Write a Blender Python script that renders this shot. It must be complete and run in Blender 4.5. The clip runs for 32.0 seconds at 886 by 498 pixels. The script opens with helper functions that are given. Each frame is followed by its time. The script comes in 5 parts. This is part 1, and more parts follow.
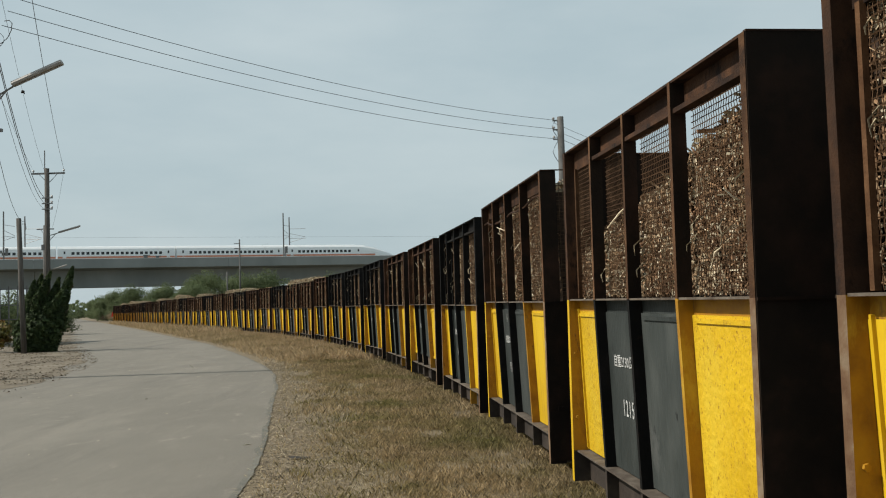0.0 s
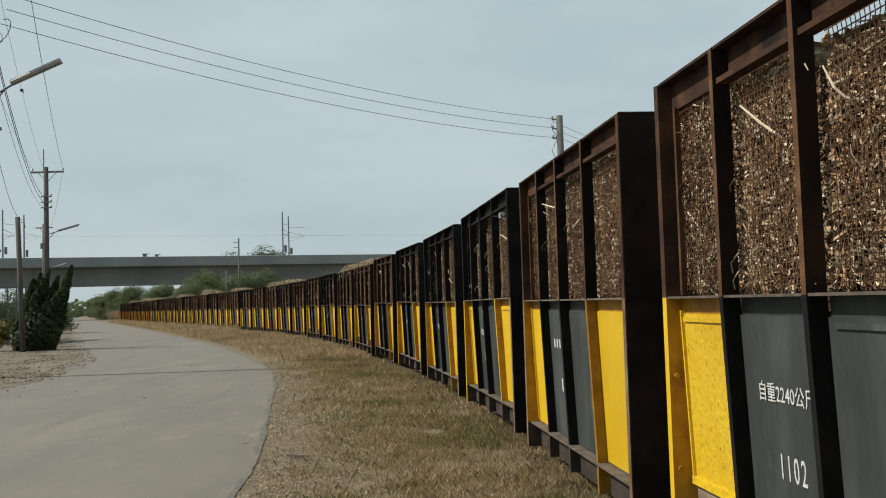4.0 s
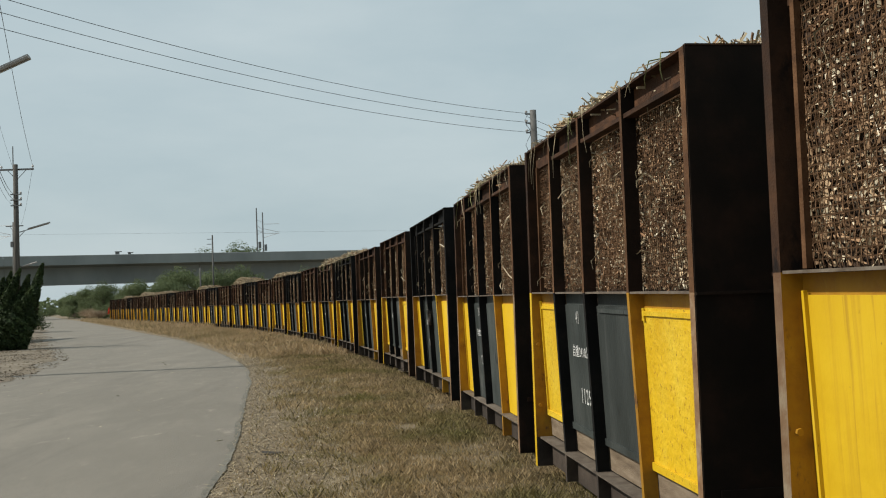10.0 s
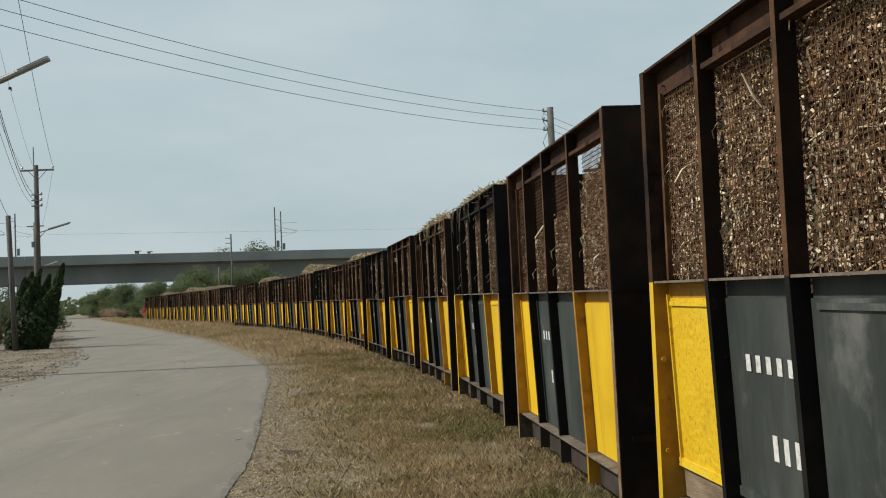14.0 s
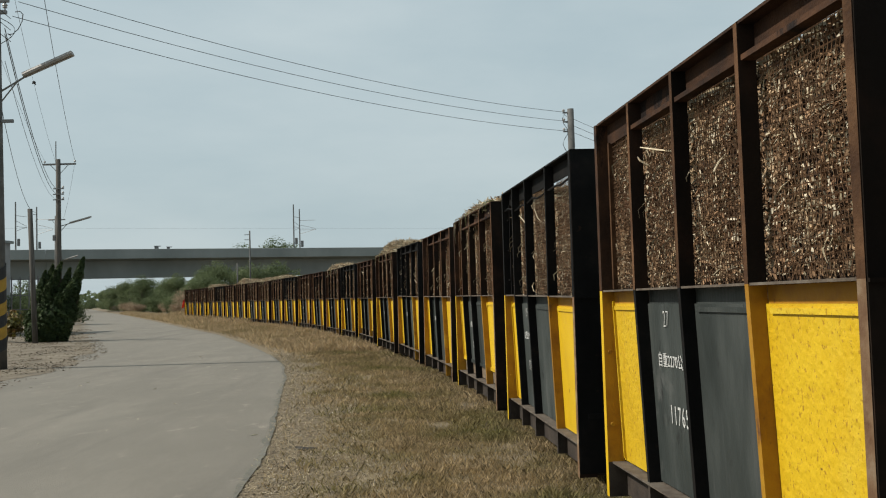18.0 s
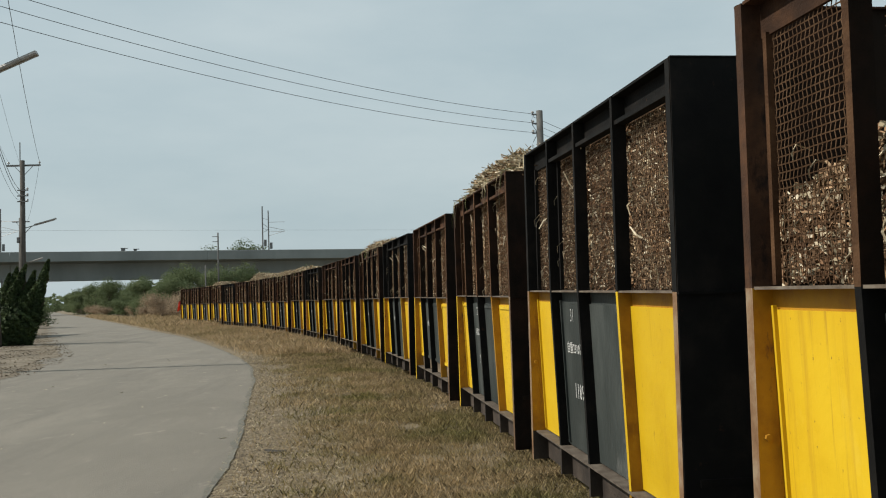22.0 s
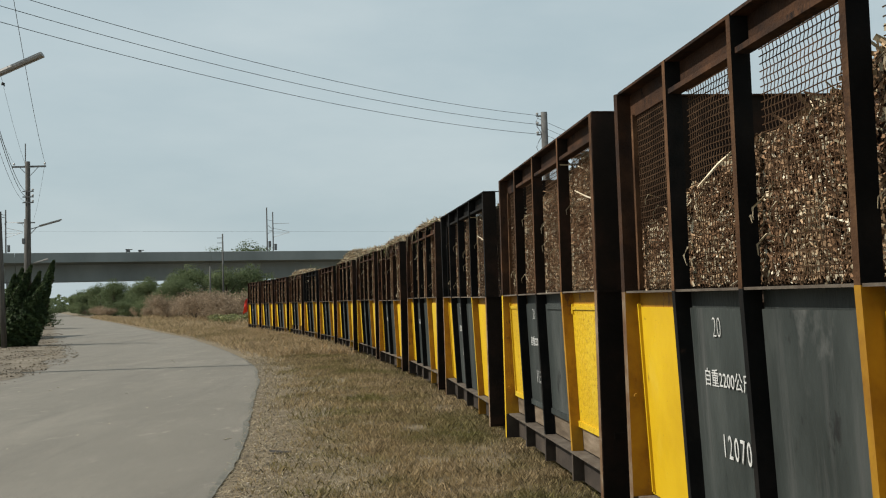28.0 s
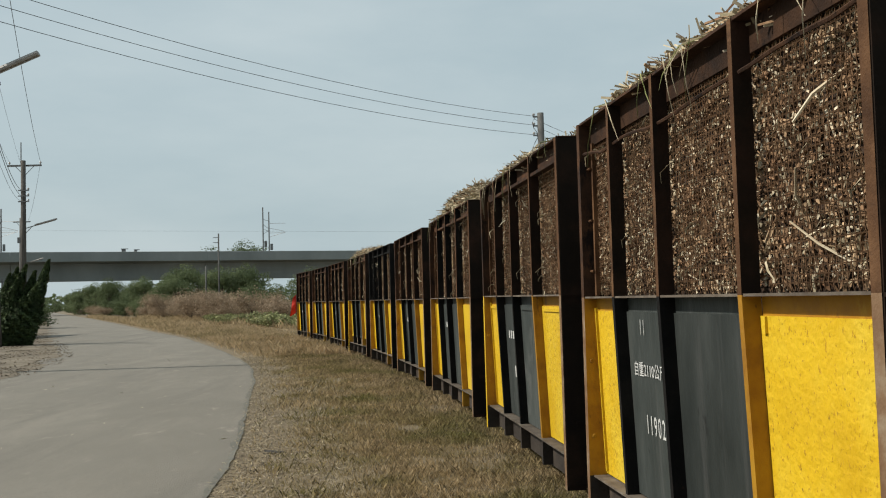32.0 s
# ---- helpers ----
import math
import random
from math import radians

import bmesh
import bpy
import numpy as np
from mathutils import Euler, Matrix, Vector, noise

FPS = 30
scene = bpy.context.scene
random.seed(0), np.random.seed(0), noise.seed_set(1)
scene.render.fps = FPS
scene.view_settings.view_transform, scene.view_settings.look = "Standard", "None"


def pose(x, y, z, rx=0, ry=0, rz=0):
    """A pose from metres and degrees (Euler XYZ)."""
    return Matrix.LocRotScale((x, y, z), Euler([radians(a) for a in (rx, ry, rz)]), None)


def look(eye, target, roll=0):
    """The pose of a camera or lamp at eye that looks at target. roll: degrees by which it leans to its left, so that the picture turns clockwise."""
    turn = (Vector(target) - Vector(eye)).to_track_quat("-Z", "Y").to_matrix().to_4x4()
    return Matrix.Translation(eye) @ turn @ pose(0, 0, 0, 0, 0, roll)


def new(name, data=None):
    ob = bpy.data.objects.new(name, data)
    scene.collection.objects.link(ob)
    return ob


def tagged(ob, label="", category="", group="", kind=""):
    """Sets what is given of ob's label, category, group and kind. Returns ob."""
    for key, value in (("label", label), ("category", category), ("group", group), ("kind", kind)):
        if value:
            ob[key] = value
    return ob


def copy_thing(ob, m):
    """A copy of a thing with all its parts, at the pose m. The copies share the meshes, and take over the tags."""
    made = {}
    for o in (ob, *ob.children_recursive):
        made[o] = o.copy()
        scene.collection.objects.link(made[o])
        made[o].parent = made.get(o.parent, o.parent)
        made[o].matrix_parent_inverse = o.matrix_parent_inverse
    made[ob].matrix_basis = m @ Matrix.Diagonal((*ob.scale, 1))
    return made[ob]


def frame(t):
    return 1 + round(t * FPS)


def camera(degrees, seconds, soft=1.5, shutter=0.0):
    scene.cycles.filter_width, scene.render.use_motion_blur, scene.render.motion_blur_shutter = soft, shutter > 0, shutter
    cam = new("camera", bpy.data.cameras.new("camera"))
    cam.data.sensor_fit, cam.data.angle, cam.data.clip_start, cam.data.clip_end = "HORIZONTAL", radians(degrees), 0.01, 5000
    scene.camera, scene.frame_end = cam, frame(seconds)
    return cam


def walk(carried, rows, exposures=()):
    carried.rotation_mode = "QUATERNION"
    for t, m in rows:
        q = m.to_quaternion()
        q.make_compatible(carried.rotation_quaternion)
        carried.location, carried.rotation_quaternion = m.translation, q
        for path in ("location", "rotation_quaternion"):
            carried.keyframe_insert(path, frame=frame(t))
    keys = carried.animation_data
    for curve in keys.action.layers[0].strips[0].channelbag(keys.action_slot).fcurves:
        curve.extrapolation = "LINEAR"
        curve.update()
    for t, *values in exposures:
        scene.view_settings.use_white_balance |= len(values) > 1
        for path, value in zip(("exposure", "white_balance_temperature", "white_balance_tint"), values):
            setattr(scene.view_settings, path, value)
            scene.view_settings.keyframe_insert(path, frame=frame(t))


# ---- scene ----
cam = camera(50.0, 32.0, soft=1.1)

# camera in one hand at the roadside: seconds, x, z, pitch, roll, yaw
CAM = [
    (0.0, 0.000, 1.600, 3.268, 1.750, 0.000),
    (0.5, -0.001, 1.602, 3.420, 1.747, -0.001),
    (1.0, -0.005, 1.597, 3.534, 1.769, -0.021),
    (1.5, -0.004, 1.597, 3.593, 1.679, -0.052),
    (2.0, -0.004, 1.599, 3.487, 1.696, 0.092),
    (2.5, 0.001, 1.598, 3.357, 1.641, 0.076),
    (3.0, 0.006, 1.599, 3.293, 1.679, 0.213),
    (3.5, 0.008, 1.598, 3.228, 1.731, -0.051),
    (5.5, 0.015, 1.599, 3.078, 1.704, 0.001),
    (6.0, 0.016, 1.600, 2.929, 1.679, -0.141),
    (6.5, 0.015, 1.594, 2.712, 1.662, -0.209),
    (7.0, 0.019, 1.598, 2.528, 1.705, -0.243),
    (7.5, 0.024, 1.601, 2.486, 1.878, -0.290),
    (8.0, 0.025, 1.597, 2.672, 1.966, -0.646),
    (8.5, 0.029, 1.596, 2.776, 2.081, -1.037),
    (9.0, 0.029, 1.599, 2.714, 2.196, -1.399),
    (9.5, 0.031, 1.594, 2.747, 2.293, -1.200),
    (10.0, 0.029, 1.590, 2.859, 2.266, -1.508),
    (10.5, 0.034, 1.589, 3.081, 2.204, -1.494),
    (11.0, 0.029, 1.590, 3.134, 2.159, -1.385),
    (11.5, 0.031, 1.591, 2.998, 2.241, -0.983),
    (12.0, 0.031, 1.596, 2.863, 2.329, -0.804),
    (12.5, 0.027, 1.590, 2.745, 2.382, -0.596),
    (13.0, 0.026, 1.594, 2.802, 2.424, -0.299),
    (13.5, 0.029, 1.600, 2.807, 2.501, -0.290),
    (15.5, 0.037, 1.596, 2.613, 2.203, -0.989),
    (16.0, 0.031, 1.596, 2.711, 2.126, -0.466),
    (16.5, 0.024, 1.594, 2.865, 1.870, 0.236),
    (17.0, 0.035, 1.596, 2.814, 1.797, 0.422),
    (17.5, 0.031, 1.589, 2.767, 1.707, 0.510),
    (18.0, 0.032, 1.597, 2.803, 1.501, 0.596),
    (18.5, 0.029, 1.595, 2.976, 1.441, 0.488),
    (19.0, 0.029, 1.595, 2.977, 1.436, 0.538),
    (19.5, 0.029, 1.595, 2.976, 1.441, 0.488),
    (20.0, 0.025, 1.594, 2.972, 1.518, 0.492),
    (20.5, 0.029, 1.595, 2.886, 1.659, 0.342),
    (21.0, 0.027, 1.593, 2.880, 1.610, -0.047),
    (21.5, 0.034, 1.590, 2.925, 1.628, -0.511),
    (22.0, 0.035, 1.594, 2.847, 1.716, -1.219),
    (22.5, 0.039, 1.587, 2.650, 1.677, -1.052),
    (23.0, 0.031, 1.586, 2.511, 1.679, -1.210),
    (23.5, 0.038, 1.595, 2.520, 1.749, -0.774),
    (24.0, 0.033, 1.589, 2.682, 1.879, -0.812),
    (24.5, 0.030, 1.589, 2.910, 1.702, -0.812),
    (25.0, 0.033, 1.592, 3.031, 1.793, -0.789),
    (25.5, 0.037, 1.594, 3.047, 1.739, -0.464),
    (27.5, 0.039, 1.592, 2.878, 1.776, -0.910),
    (28.0, 0.027, 1.590, 2.949, 1.629, -0.966),
    (28.5, 0.028, 1.591, 2.909, 1.605, -0.957),
    (29.0, 0.035, 1.591, 2.991, 1.645, -1.156),
    (29.5, 0.034, 1.591, 3.090, 1.668, -1.068),
    (30.0, 0.028, 1.589, 3.155, 1.666, -1.094),
    (30.5, 0.032, 1.596, 3.084, 1.767, -1.084),
    (31.0, 0.036, 1.582, 3.044, 1.636, -1.146),
    (31.5, 0.034, 1.596, 2.957, 1.601, -1.142),
    (32.0, 0.031, 1.589, 2.965, 1.473, -1.208),
]
walk(cam, [(t, pose(x, 0.0, z, 90 + p, r, w)) for t, x, z, p, r, w in CAM],
     exposures=[(0.0, 0.0), (32.0, 0.0)])

# ---- light ----
SUN_AZ = Vector((-0.99, -0.06, 0.0)).normalized()
SUN_EL = radians(42)
world = bpy.data.worlds.new("sky")
scene.world = world
world.use_nodes = True
wn, wl = world.node_tree.nodes, world.node_tree.links
wn.clear()
w_out = wn.new("ShaderNodeOutputWorld")
w_bg = wn.new("ShaderNodeBackground")
w_sky = wn.new("ShaderNodeTexSky")
w_sky.sky_type = "NISHITA"
w_sky.sun_disc = False
w_sky.sun_elevation = SUN_EL
w_sky.sun_rotation = math.atan2(SUN_AZ.x, SUN_AZ.y)
w_sky.dust_density = 4.0
w_sky.air_density = 1.2
w_tc = wn.new("ShaderNodeTexCoord")
w_map = wn.new("ShaderNodeMapping")
w_map.inputs["Scale"].default_value = (1.0, 1.0, 3.2)
w_noise = wn.new("ShaderNodeTexNoise")
w_noise.inputs["Scale"].default_value = 3.1
w_noise.inputs["Detail"].default_value = 6.0
w_noise.inputs["Roughness"].default_value = 0.55
w_ramp = wn.new("ShaderNodeValToRGB")
w_ramp.color_ramp.elements[0].position = 0.34
w_ramp.color_ramp.elements[0].color = (4.65, 5.75, 6.15, 1)
w_ramp.color_ramp.elements[1].position = 0.74
w_ramp.color_ramp.elements[1].color = (5.75, 6.7, 6.95, 1)
w_mix = wn.new("ShaderNodeMixRGB")
w_mix.inputs["Fac"].default_value = 0.88
wl.new(w_tc.outputs["Generated"], w_map.inputs["Vector"])
wl.new(w_map.outputs["Vector"], w_noise.inputs["Vector"])
wl.new(w_noise.outputs["Fac"], w_ramp.inputs["Fac"])
wl.new(w_sky.outputs["Color"], w_mix.inputs["Color1"])
wl.new(w_ramp.outputs["Color"], w_mix.inputs["Color2"])
wl.new(w_mix.outputs["Color"], w_bg.inputs["Color"])
w_bg.inputs["Strength"].default_value = 0.1
wl.new(w_bg.outputs["Background"], w_out.inputs["Surface"])

sun = new("sun", bpy.data.lights.new("sun", "SUN"))
sun.data.energy, sun.data.angle, sun.data.color = 4.6, radians(1.2), (1.0, 0.94, 0.83)
sun_dir = SUN_AZ * math.cos(SUN_EL) + Vector((0, 0, math.sin(SUN_EL)))
sun.matrix_world = look(tuple(sun_dir * 60), (0, 0, 0))


# ---- materials ----
def material(name, stops, rough=0.8, metal=0.0, scale=4.0, detail=6.0, bump=0.15, bump_scale=60.0, stretch=(1, 1, 1),
             rnd=0.0, island=0.0, spec=0.4, wear=None, thin=0.0):
    """A procedural surface: stops colour a noise; rnd and island shift the brightness by object or by piece;
    wear: rows of (colour, scale, threshold, stretch, softness) lay fading, rust, dust or bare patches over the rest."""
    m = bpy.data.materials.new(name)
    m.use_nodes = True
    n, l = m.node_tree.nodes, m.node_tree.links
    b = n["Principled BSDF"]
    b.inputs["Roughness"].default_value, b.inputs["Metallic"].default_value = rough, metal
    b.inputs["Specular IOR Level"].default_value = spec
    tc = n.new("ShaderNodeTexCoord")
    mp = n.new("ShaderNodeMapping")
    mp.inputs["Scale"].default_value = stretch
    info = n.new("ShaderNodeObjectInfo")
    off = n.new("ShaderNodeVectorMath")
    off.operation = "MULTIPLY_ADD"
    comb = n.new("ShaderNodeCombineXYZ")
    for k in range(3):
        l.new(info.outputs["Random"], comb.inputs[k])
    off.inputs[1].default_value = (37.0, 53.0, 71.0)
    l.new(comb.outputs[0], off.inputs[0])
    l.new(tc.outputs["Object"], off.inputs[2])
    l.new(off.outputs[0], mp.inputs["Vector"])
    noi = n.new("ShaderNodeTexNoise")
    noi.inputs["Scale"].default_value, noi.inputs["Detail"].default_value = scale, detail
    noi.inputs["Roughness"].default_value = 0.62
    l.new(mp.outputs[0], noi.inputs["Vector"])
    ramp = n.new("ShaderNodeValToRGB")
    cr = ramp.color_ramp
    lo, hi = 0.3, 0.7
    while len(cr.elements) < len(stops):
        cr.elements.new(0.5)
    for k, c in enumerate(stops):
        cr.elements[k].position = lo + (hi - lo) * k / max(1, len(stops) - 1)
        cr.elements[k].color = (*c, 1)
    l.new(noi.outputs["Fac"], ramp.inputs["Fac"])
    col = ramp.outputs["Color"]
    fine = n.new("ShaderNodeTexNoise")
    fine.inputs["Scale"].default_value, fine.inputs["Detail"].default_value = bump_scale, 5.0
    l.new(mp.outputs[0], fine.inputs["Vector"])
    for wcol, wscale, wthr, wstretch, *soft in ([wear] if isinstance(wear, tuple) else wear or []):
        mp2 = n.new("ShaderNodeMapping")
        mp2.inputs["Scale"].default_value = wstretch
        l.new(off.outputs[0], mp2.inputs["Vector"])
        wno = n.new("ShaderNodeTexNoise")
        wno.inputs["Scale"].default_value, wno.inputs["Detail"].default_value = wscale, 8.0
        wno.inputs["Roughness"].default_value = 0.7
        l.new(mp2.outputs[0], wno.inputs["Vector"])
        wr = n.new("ShaderNodeMapRange")
        wr.inputs["From Min"].default_value, wr.inputs["From Max"].default_value = wthr, wthr + (soft[0] if soft else 0.06)
        l.new(wno.outputs["Fac"], wr.inputs["Value"])
        mx = n.new("ShaderNodeMixRGB")
        mx.inputs["Color2"].default_value = (*wcol, 1)
        l.new(wr.outputs[0], mx.inputs["Fac"])
        l.new(col, mx.inputs["Color1"])
        col = mx.outputs["Color"]
    if rnd or island:
        hsv = n.new("ShaderNodeHueSaturation")
        src = info.outputs["Random"]
        if island:
            src = n.new("ShaderNodeNewGeometry").outputs["Random Per Island"]
        mr = n.new("ShaderNodeMapRange")
        a = rnd or island
        mr.inputs["To Min"].default_value, mr.inputs["To Max"].default_value = 1 - a, 1 + a
        l.new(src, mr.inputs["Value"])
        l.new(mr.outputs[0], hsv.inputs["Value"])
        l.new(col, hsv.inputs["Color"])
        col = hsv.outputs["Color"]
    l.new(col, b.inputs["Base Color"])
    rr = n.new("ShaderNodeMapRange")
    rr.inputs["To Min"].default_value, rr.inputs["To Max"].default_value = max(0, rough - 0.12), min(1, rough + 0.12)
    l.new(noi.outputs["Fac"], rr.inputs["Value"])
    l.new(rr.outputs[0], b.inputs["Roughness"])
    if bump:
        bp = n.new("ShaderNodeBump")
        bp.inputs["Strength"].default_value, bp.inputs["Distance"].default_value = bump, 0.02
        l.new(fine.outputs["Fac"], bp.inputs["Height"])
        l.new(bp.outputs[0], b.inputs["Normal"])
    if thin:   # light passes through leaves and blades
        tr = n.new("ShaderNodeBsdfTranslucent")
        l.new(col, tr.inputs["Color"])
        mxs = n.new("ShaderNodeMixShader")
        mxs.inputs["Fac"].default_value = thin
        l.new(b.outputs[0], mxs.inputs[1])
        l.new(tr.outputs[0], mxs.inputs[2])
        l.new(mxs.outputs[0], n["Material Output"].inputs["Surface"])
    return m


FADED = ((0.61, 0.44, 0.05), 0.45, 0.57, (1, 1, 0.6), 0.12)
PAINT_STOPS = [(0.50, 0.305, 0.004), (0.575, 0.365, 0.005), (0.61, 0.405, 0.008)]
YELLOW = material("yellow_paint", PAINT_STOPS, rough=0.55, scale=1.7, bump=0.13, bump_scale=16, rnd=0.1,
                  wear=[FADED, ((0.44, 0.25, 0.006), 2.2, 0.58, (2.2, 1, 0.16), 0.25), ((0.13, 0.055, 0.018), 11.0, 0.66, (1.4, 1, 0.5)), ((0.09, 0.05, 0.02), 40.0, 0.665, (1, 1, 0.7), 0.03)])
YELLOW_STREAKED = material("rust_streaked_yellow_paint", PAINT_STOPS, rough=0.6, scale=1.7, bump=0.13, bump_scale=16, rnd=0.08,
                           wear=[FADED, ((0.40, 0.22, 0.008), 4.5, 0.50, (2.6, 1, 0.09), 0.28), ((0.26, 0.12, 0.012), 9.0, 0.57, (2.4, 1, 0.08), 0.2), ((0.10, 0.05, 0.02), 34.0, 0.66, (1, 1, 0.6), 0.03)])
YELLOW_CHIPPED = material("blistered_yellow_paint", PAINT_STOPS, rough=0.6, scale=1.7, bump=0.5, bump_scale=24, rnd=0.08,
                          wear=[((0.60, 0.43, 0.03), 1.2, 0.48, (1, 1, 0.6), 0.2), ((0.42, 0.25, 0.008), 2.5, 0.60, (1.4, 1, 0.5), 0.2), ((0.36, 0.20, 0.008), 38.0, 0.575, (1, 1, 0.8), 0.05), ((0.15, 0.075, 0.015), 42.0, 0.63, (1, 1, 0.8), 0.03), ((0.09, 0.045, 0.018), 9.0, 0.665, (1.2, 1, 0.6), 0.03)])
# yellow with the shade on the post webs mixed into it, plus rust stains
SHADED_OCHRE = material("shaded_rusty_yellow", [(0.20, 0.085, 0.005), (0.30, 0.145, 0.005), (0.36, 0.19, 0.007)], rough=0.65, scale=5.0, bump=0.14,
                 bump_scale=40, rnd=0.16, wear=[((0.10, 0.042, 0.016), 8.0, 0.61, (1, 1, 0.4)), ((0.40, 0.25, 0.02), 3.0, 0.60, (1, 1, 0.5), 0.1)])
SLATE = material("slate_paint", [(0.020, 0.0248, 0.0234), (0.034, 0.040, 0.038), (0.056, 0.0625, 0.059)], rough=0.6, scale=3.0, bump=0.2,
                 bump_scale=45, stretch=(1, 1, 0.35), rnd=0.25, spec=0.25, wear=[((0.07, 0.072, 0.07), 4.0, 0.56, (2.0, 1, 0.10), 0.2), ((0.10, 0.102, 0.098), 1.3, 0.60, (1, 1, 0.8), 0.12), ((0.014, 0.015, 0.015), 6.0, 0.62, (1, 1, 0.6)), ((0.13, 0.125, 0.115), 15.0, 0.70, (1.2, 1, 0.4))])
BLACK = material("black_paint", [(0.005, 0.005, 0.0052), (0.0085, 0.0083, 0.008), (0.017, 0.0145, 0.013)], rough=0.8, scale=4.0, bump=0.15, rnd=0.2, spec=0.1,
                 wear=[((0.03, 0.017, 0.011), 9.0, 0.64, (1, 1, 1)), ((0.045, 0.042, 0.038), 20.0, 0.70, (1, 1, 0.4))])
RUST = material("rusted_steel", [(0.019, 0.011, 0.008), (0.043, 0.022, 0.013), (0.085, 0.041, 0.021)], rough=0.85, scale=4.0, bump=0.3,
                bump_scale=80, rnd=0.3, spec=0.15, wear=((0.012, 0.008, 0.007), 3.0, 0.56, (1, 1, 0.5)))
# brighter copy of the rust, with sunlight on edges put into the colour
RUST_LIT = material("lit_rust", [(0.039, 0.01872, 0.0096), (0.078, 0.039, 0.0192), (0.1326, 0.0702, 0.0352)], rough=0.85, scale=5.0, bump=0.3,
                     bump_scale=80, rnd=0.3, spec=0.15, wear=[((0.02, 0.012, 0.009), 4.0, 0.56, (0.5, 1, 1), 0.15), ((0.25, 0.19, 0.12), 14.0, 0.70, (1, 1, 1))])
# near-black end steel, which also paints the shade on rusty frames' inner posts
DARKEND = material("dark_steel", [(0.009, 0.007, 0.0055), (0.016, 0.011, 0.008), (0.036, 0.019, 0.013)], rough=0.85, scale=2.5, bump=0.2, rnd=0.3, spec=0.1)
EDGE = material("scuffed_edge", [(0.10, 0.046, 0.02), (0.16, 0.095, 0.05), (0.24, 0.19, 0.13)], rough=0.7, scale=7, bump=0.2, rnd=0.2)
WIRE = material("rusted_wire", [(0.06, 0.032, 0.017), (0.105, 0.058, 0.03), (0.165, 0.097, 0.055)], rough=0.9, scale=6, bump=0, rnd=0.25, spec=0.2)
WIRE_DARK = material("dark_brown_wire", [(0.06, 0.036, 0.021), (0.105, 0.066, 0.04), (0.165, 0.11, 0.07)], rough=0.9, scale=6, bump=0, rnd=0.25, spec=0.2)
BEAM = material("underframe_steel", [(0.016, 0.0115, 0.009), (0.034, 0.025, 0.019), (0.066, 0.05, 0.037)], rough=0.85, scale=4, bump=0.25, rnd=0.3)
SILL = material("dusty_sill", [(0.055, 0.039, 0.028), (0.10, 0.079, 0.06), (0.15, 0.127, 0.10)], rough=0.9, scale=8, bump=0.2, rnd=0.2)
CANE = material("cut_cane", [(0.10, 0.05, 0.027), (0.21, 0.13, 0.075), (0.40, 0.30, 0.19)], rough=0.85, scale=4, detail=9, bump=0.1, island=0.75, spec=0.15)
PITH = material("cane_pith", [(0.36, 0.28, 0.18), (0.55, 0.47, 0.34), (0.72, 0.66, 0.53)], rough=0.9, scale=6, bump=0.1, island=0.35, spec=0.15)
GREEN_TOP = material("wilted_cane_top", [(0.10, 0.12, 0.035), (0.18, 0.19, 0.07), (0.30, 0.27, 0.14)], rough=0.8, scale=8, bump=0, island=0.4)
# core behind the billets, dark to stand for shade between them
CANE_DARK = material("cane_gap_shade", [(0.02, 0.011, 0.007), (0.045, 0.026, 0.016), (0.085, 0.052, 0.032)], rough=0.95, scale=30, bump=0.5, bump_scale=40)
TRASH = material("dry_cane_leaf", [(0.19, 0.15, 0.09), (0.33, 0.275, 0.18), (0.46, 0.40, 0.29)], rough=0.8, scale=8, bump=0, island=0.45)
CANE_TOP = material("cane_trash_bed", [(0.12, 0.085, 0.045), (0.22, 0.17, 0.10), (0.32, 0.26, 0.17)], rough=0.95, scale=22, bump=0.6, bump_scale=60)
WHITE_STENCIL = material("white_stencil", [(0.3, 0.3, 0.29), (0.5, 0.5, 0.49), (0.6, 0.6, 0.58)], rough=0.7, scale=30, bump=0, wear=((0.06, 0.065, 0.065), 26.0, 0.62, (1, 1, 1)))
BARK = material("bark", [(0.05, 0.04, 0.03), (0.1, 0.08, 0.06)], rough=0.95, scale=4, bump=0.3)
ASPHALT = material("asphalt", [(0.1433, 0.1300, 0.1074), (0.1655, 0.1510, 0.1260), (0.1888, 0.1720, 0.1445)], rough=0.88, scale=0.3, detail=12, bump=0.55,
                   bump_scale=110, wear=[((0.2175, 0.1970, 0.1640), 0.55, 0.50, (1.5, 0.45, 1), 0.25), ((0.1251, 0.1140, 0.0967), 0.5, 0.52, (1.6, 0.16, 1), 0.2),
                                         ((0.2652, 0.2380, 0.2001), 2.0, 0.60, (1.4, 0.6, 1), 0.12), ((0.0934, 0.0850, 0.0732), 38.0, 0.58, (1, 0.6, 1), 0.12),
                                         ((0.3501, 0.3100, 0.2637), 11.0, 0.71, (1, 0.7, 1), 0.03)])
ASPHALT_EDGE = material("crumbled_asphalt", [(0.092, 0.088, 0.076), (0.125, 0.12, 0.102), (0.165, 0.157, 0.133)], rough=0.95, scale=6, detail=10, bump=0.8,
                        bump_scale=70, wear=[((0.19, 0.182, 0.155), 2.0, 0.5, (1, 1, 1), 0.2), ((0.06, 0.057, 0.05), 30.0, 0.56, (1, 1, 1), 0.1)])
DIRT = material("bank_dirt", [(0.0806, 0.065, 0.0468), (0.143, 0.117, 0.0832), (0.2145, 0.182, 0.1365)], rough=0.97, scale=1.4, detail=12, bump=0.8, bump_scale=22,
                wear=((0.05, 0.036, 0.022), 7.0, 0.58, (1, 1, 1), 0.08))
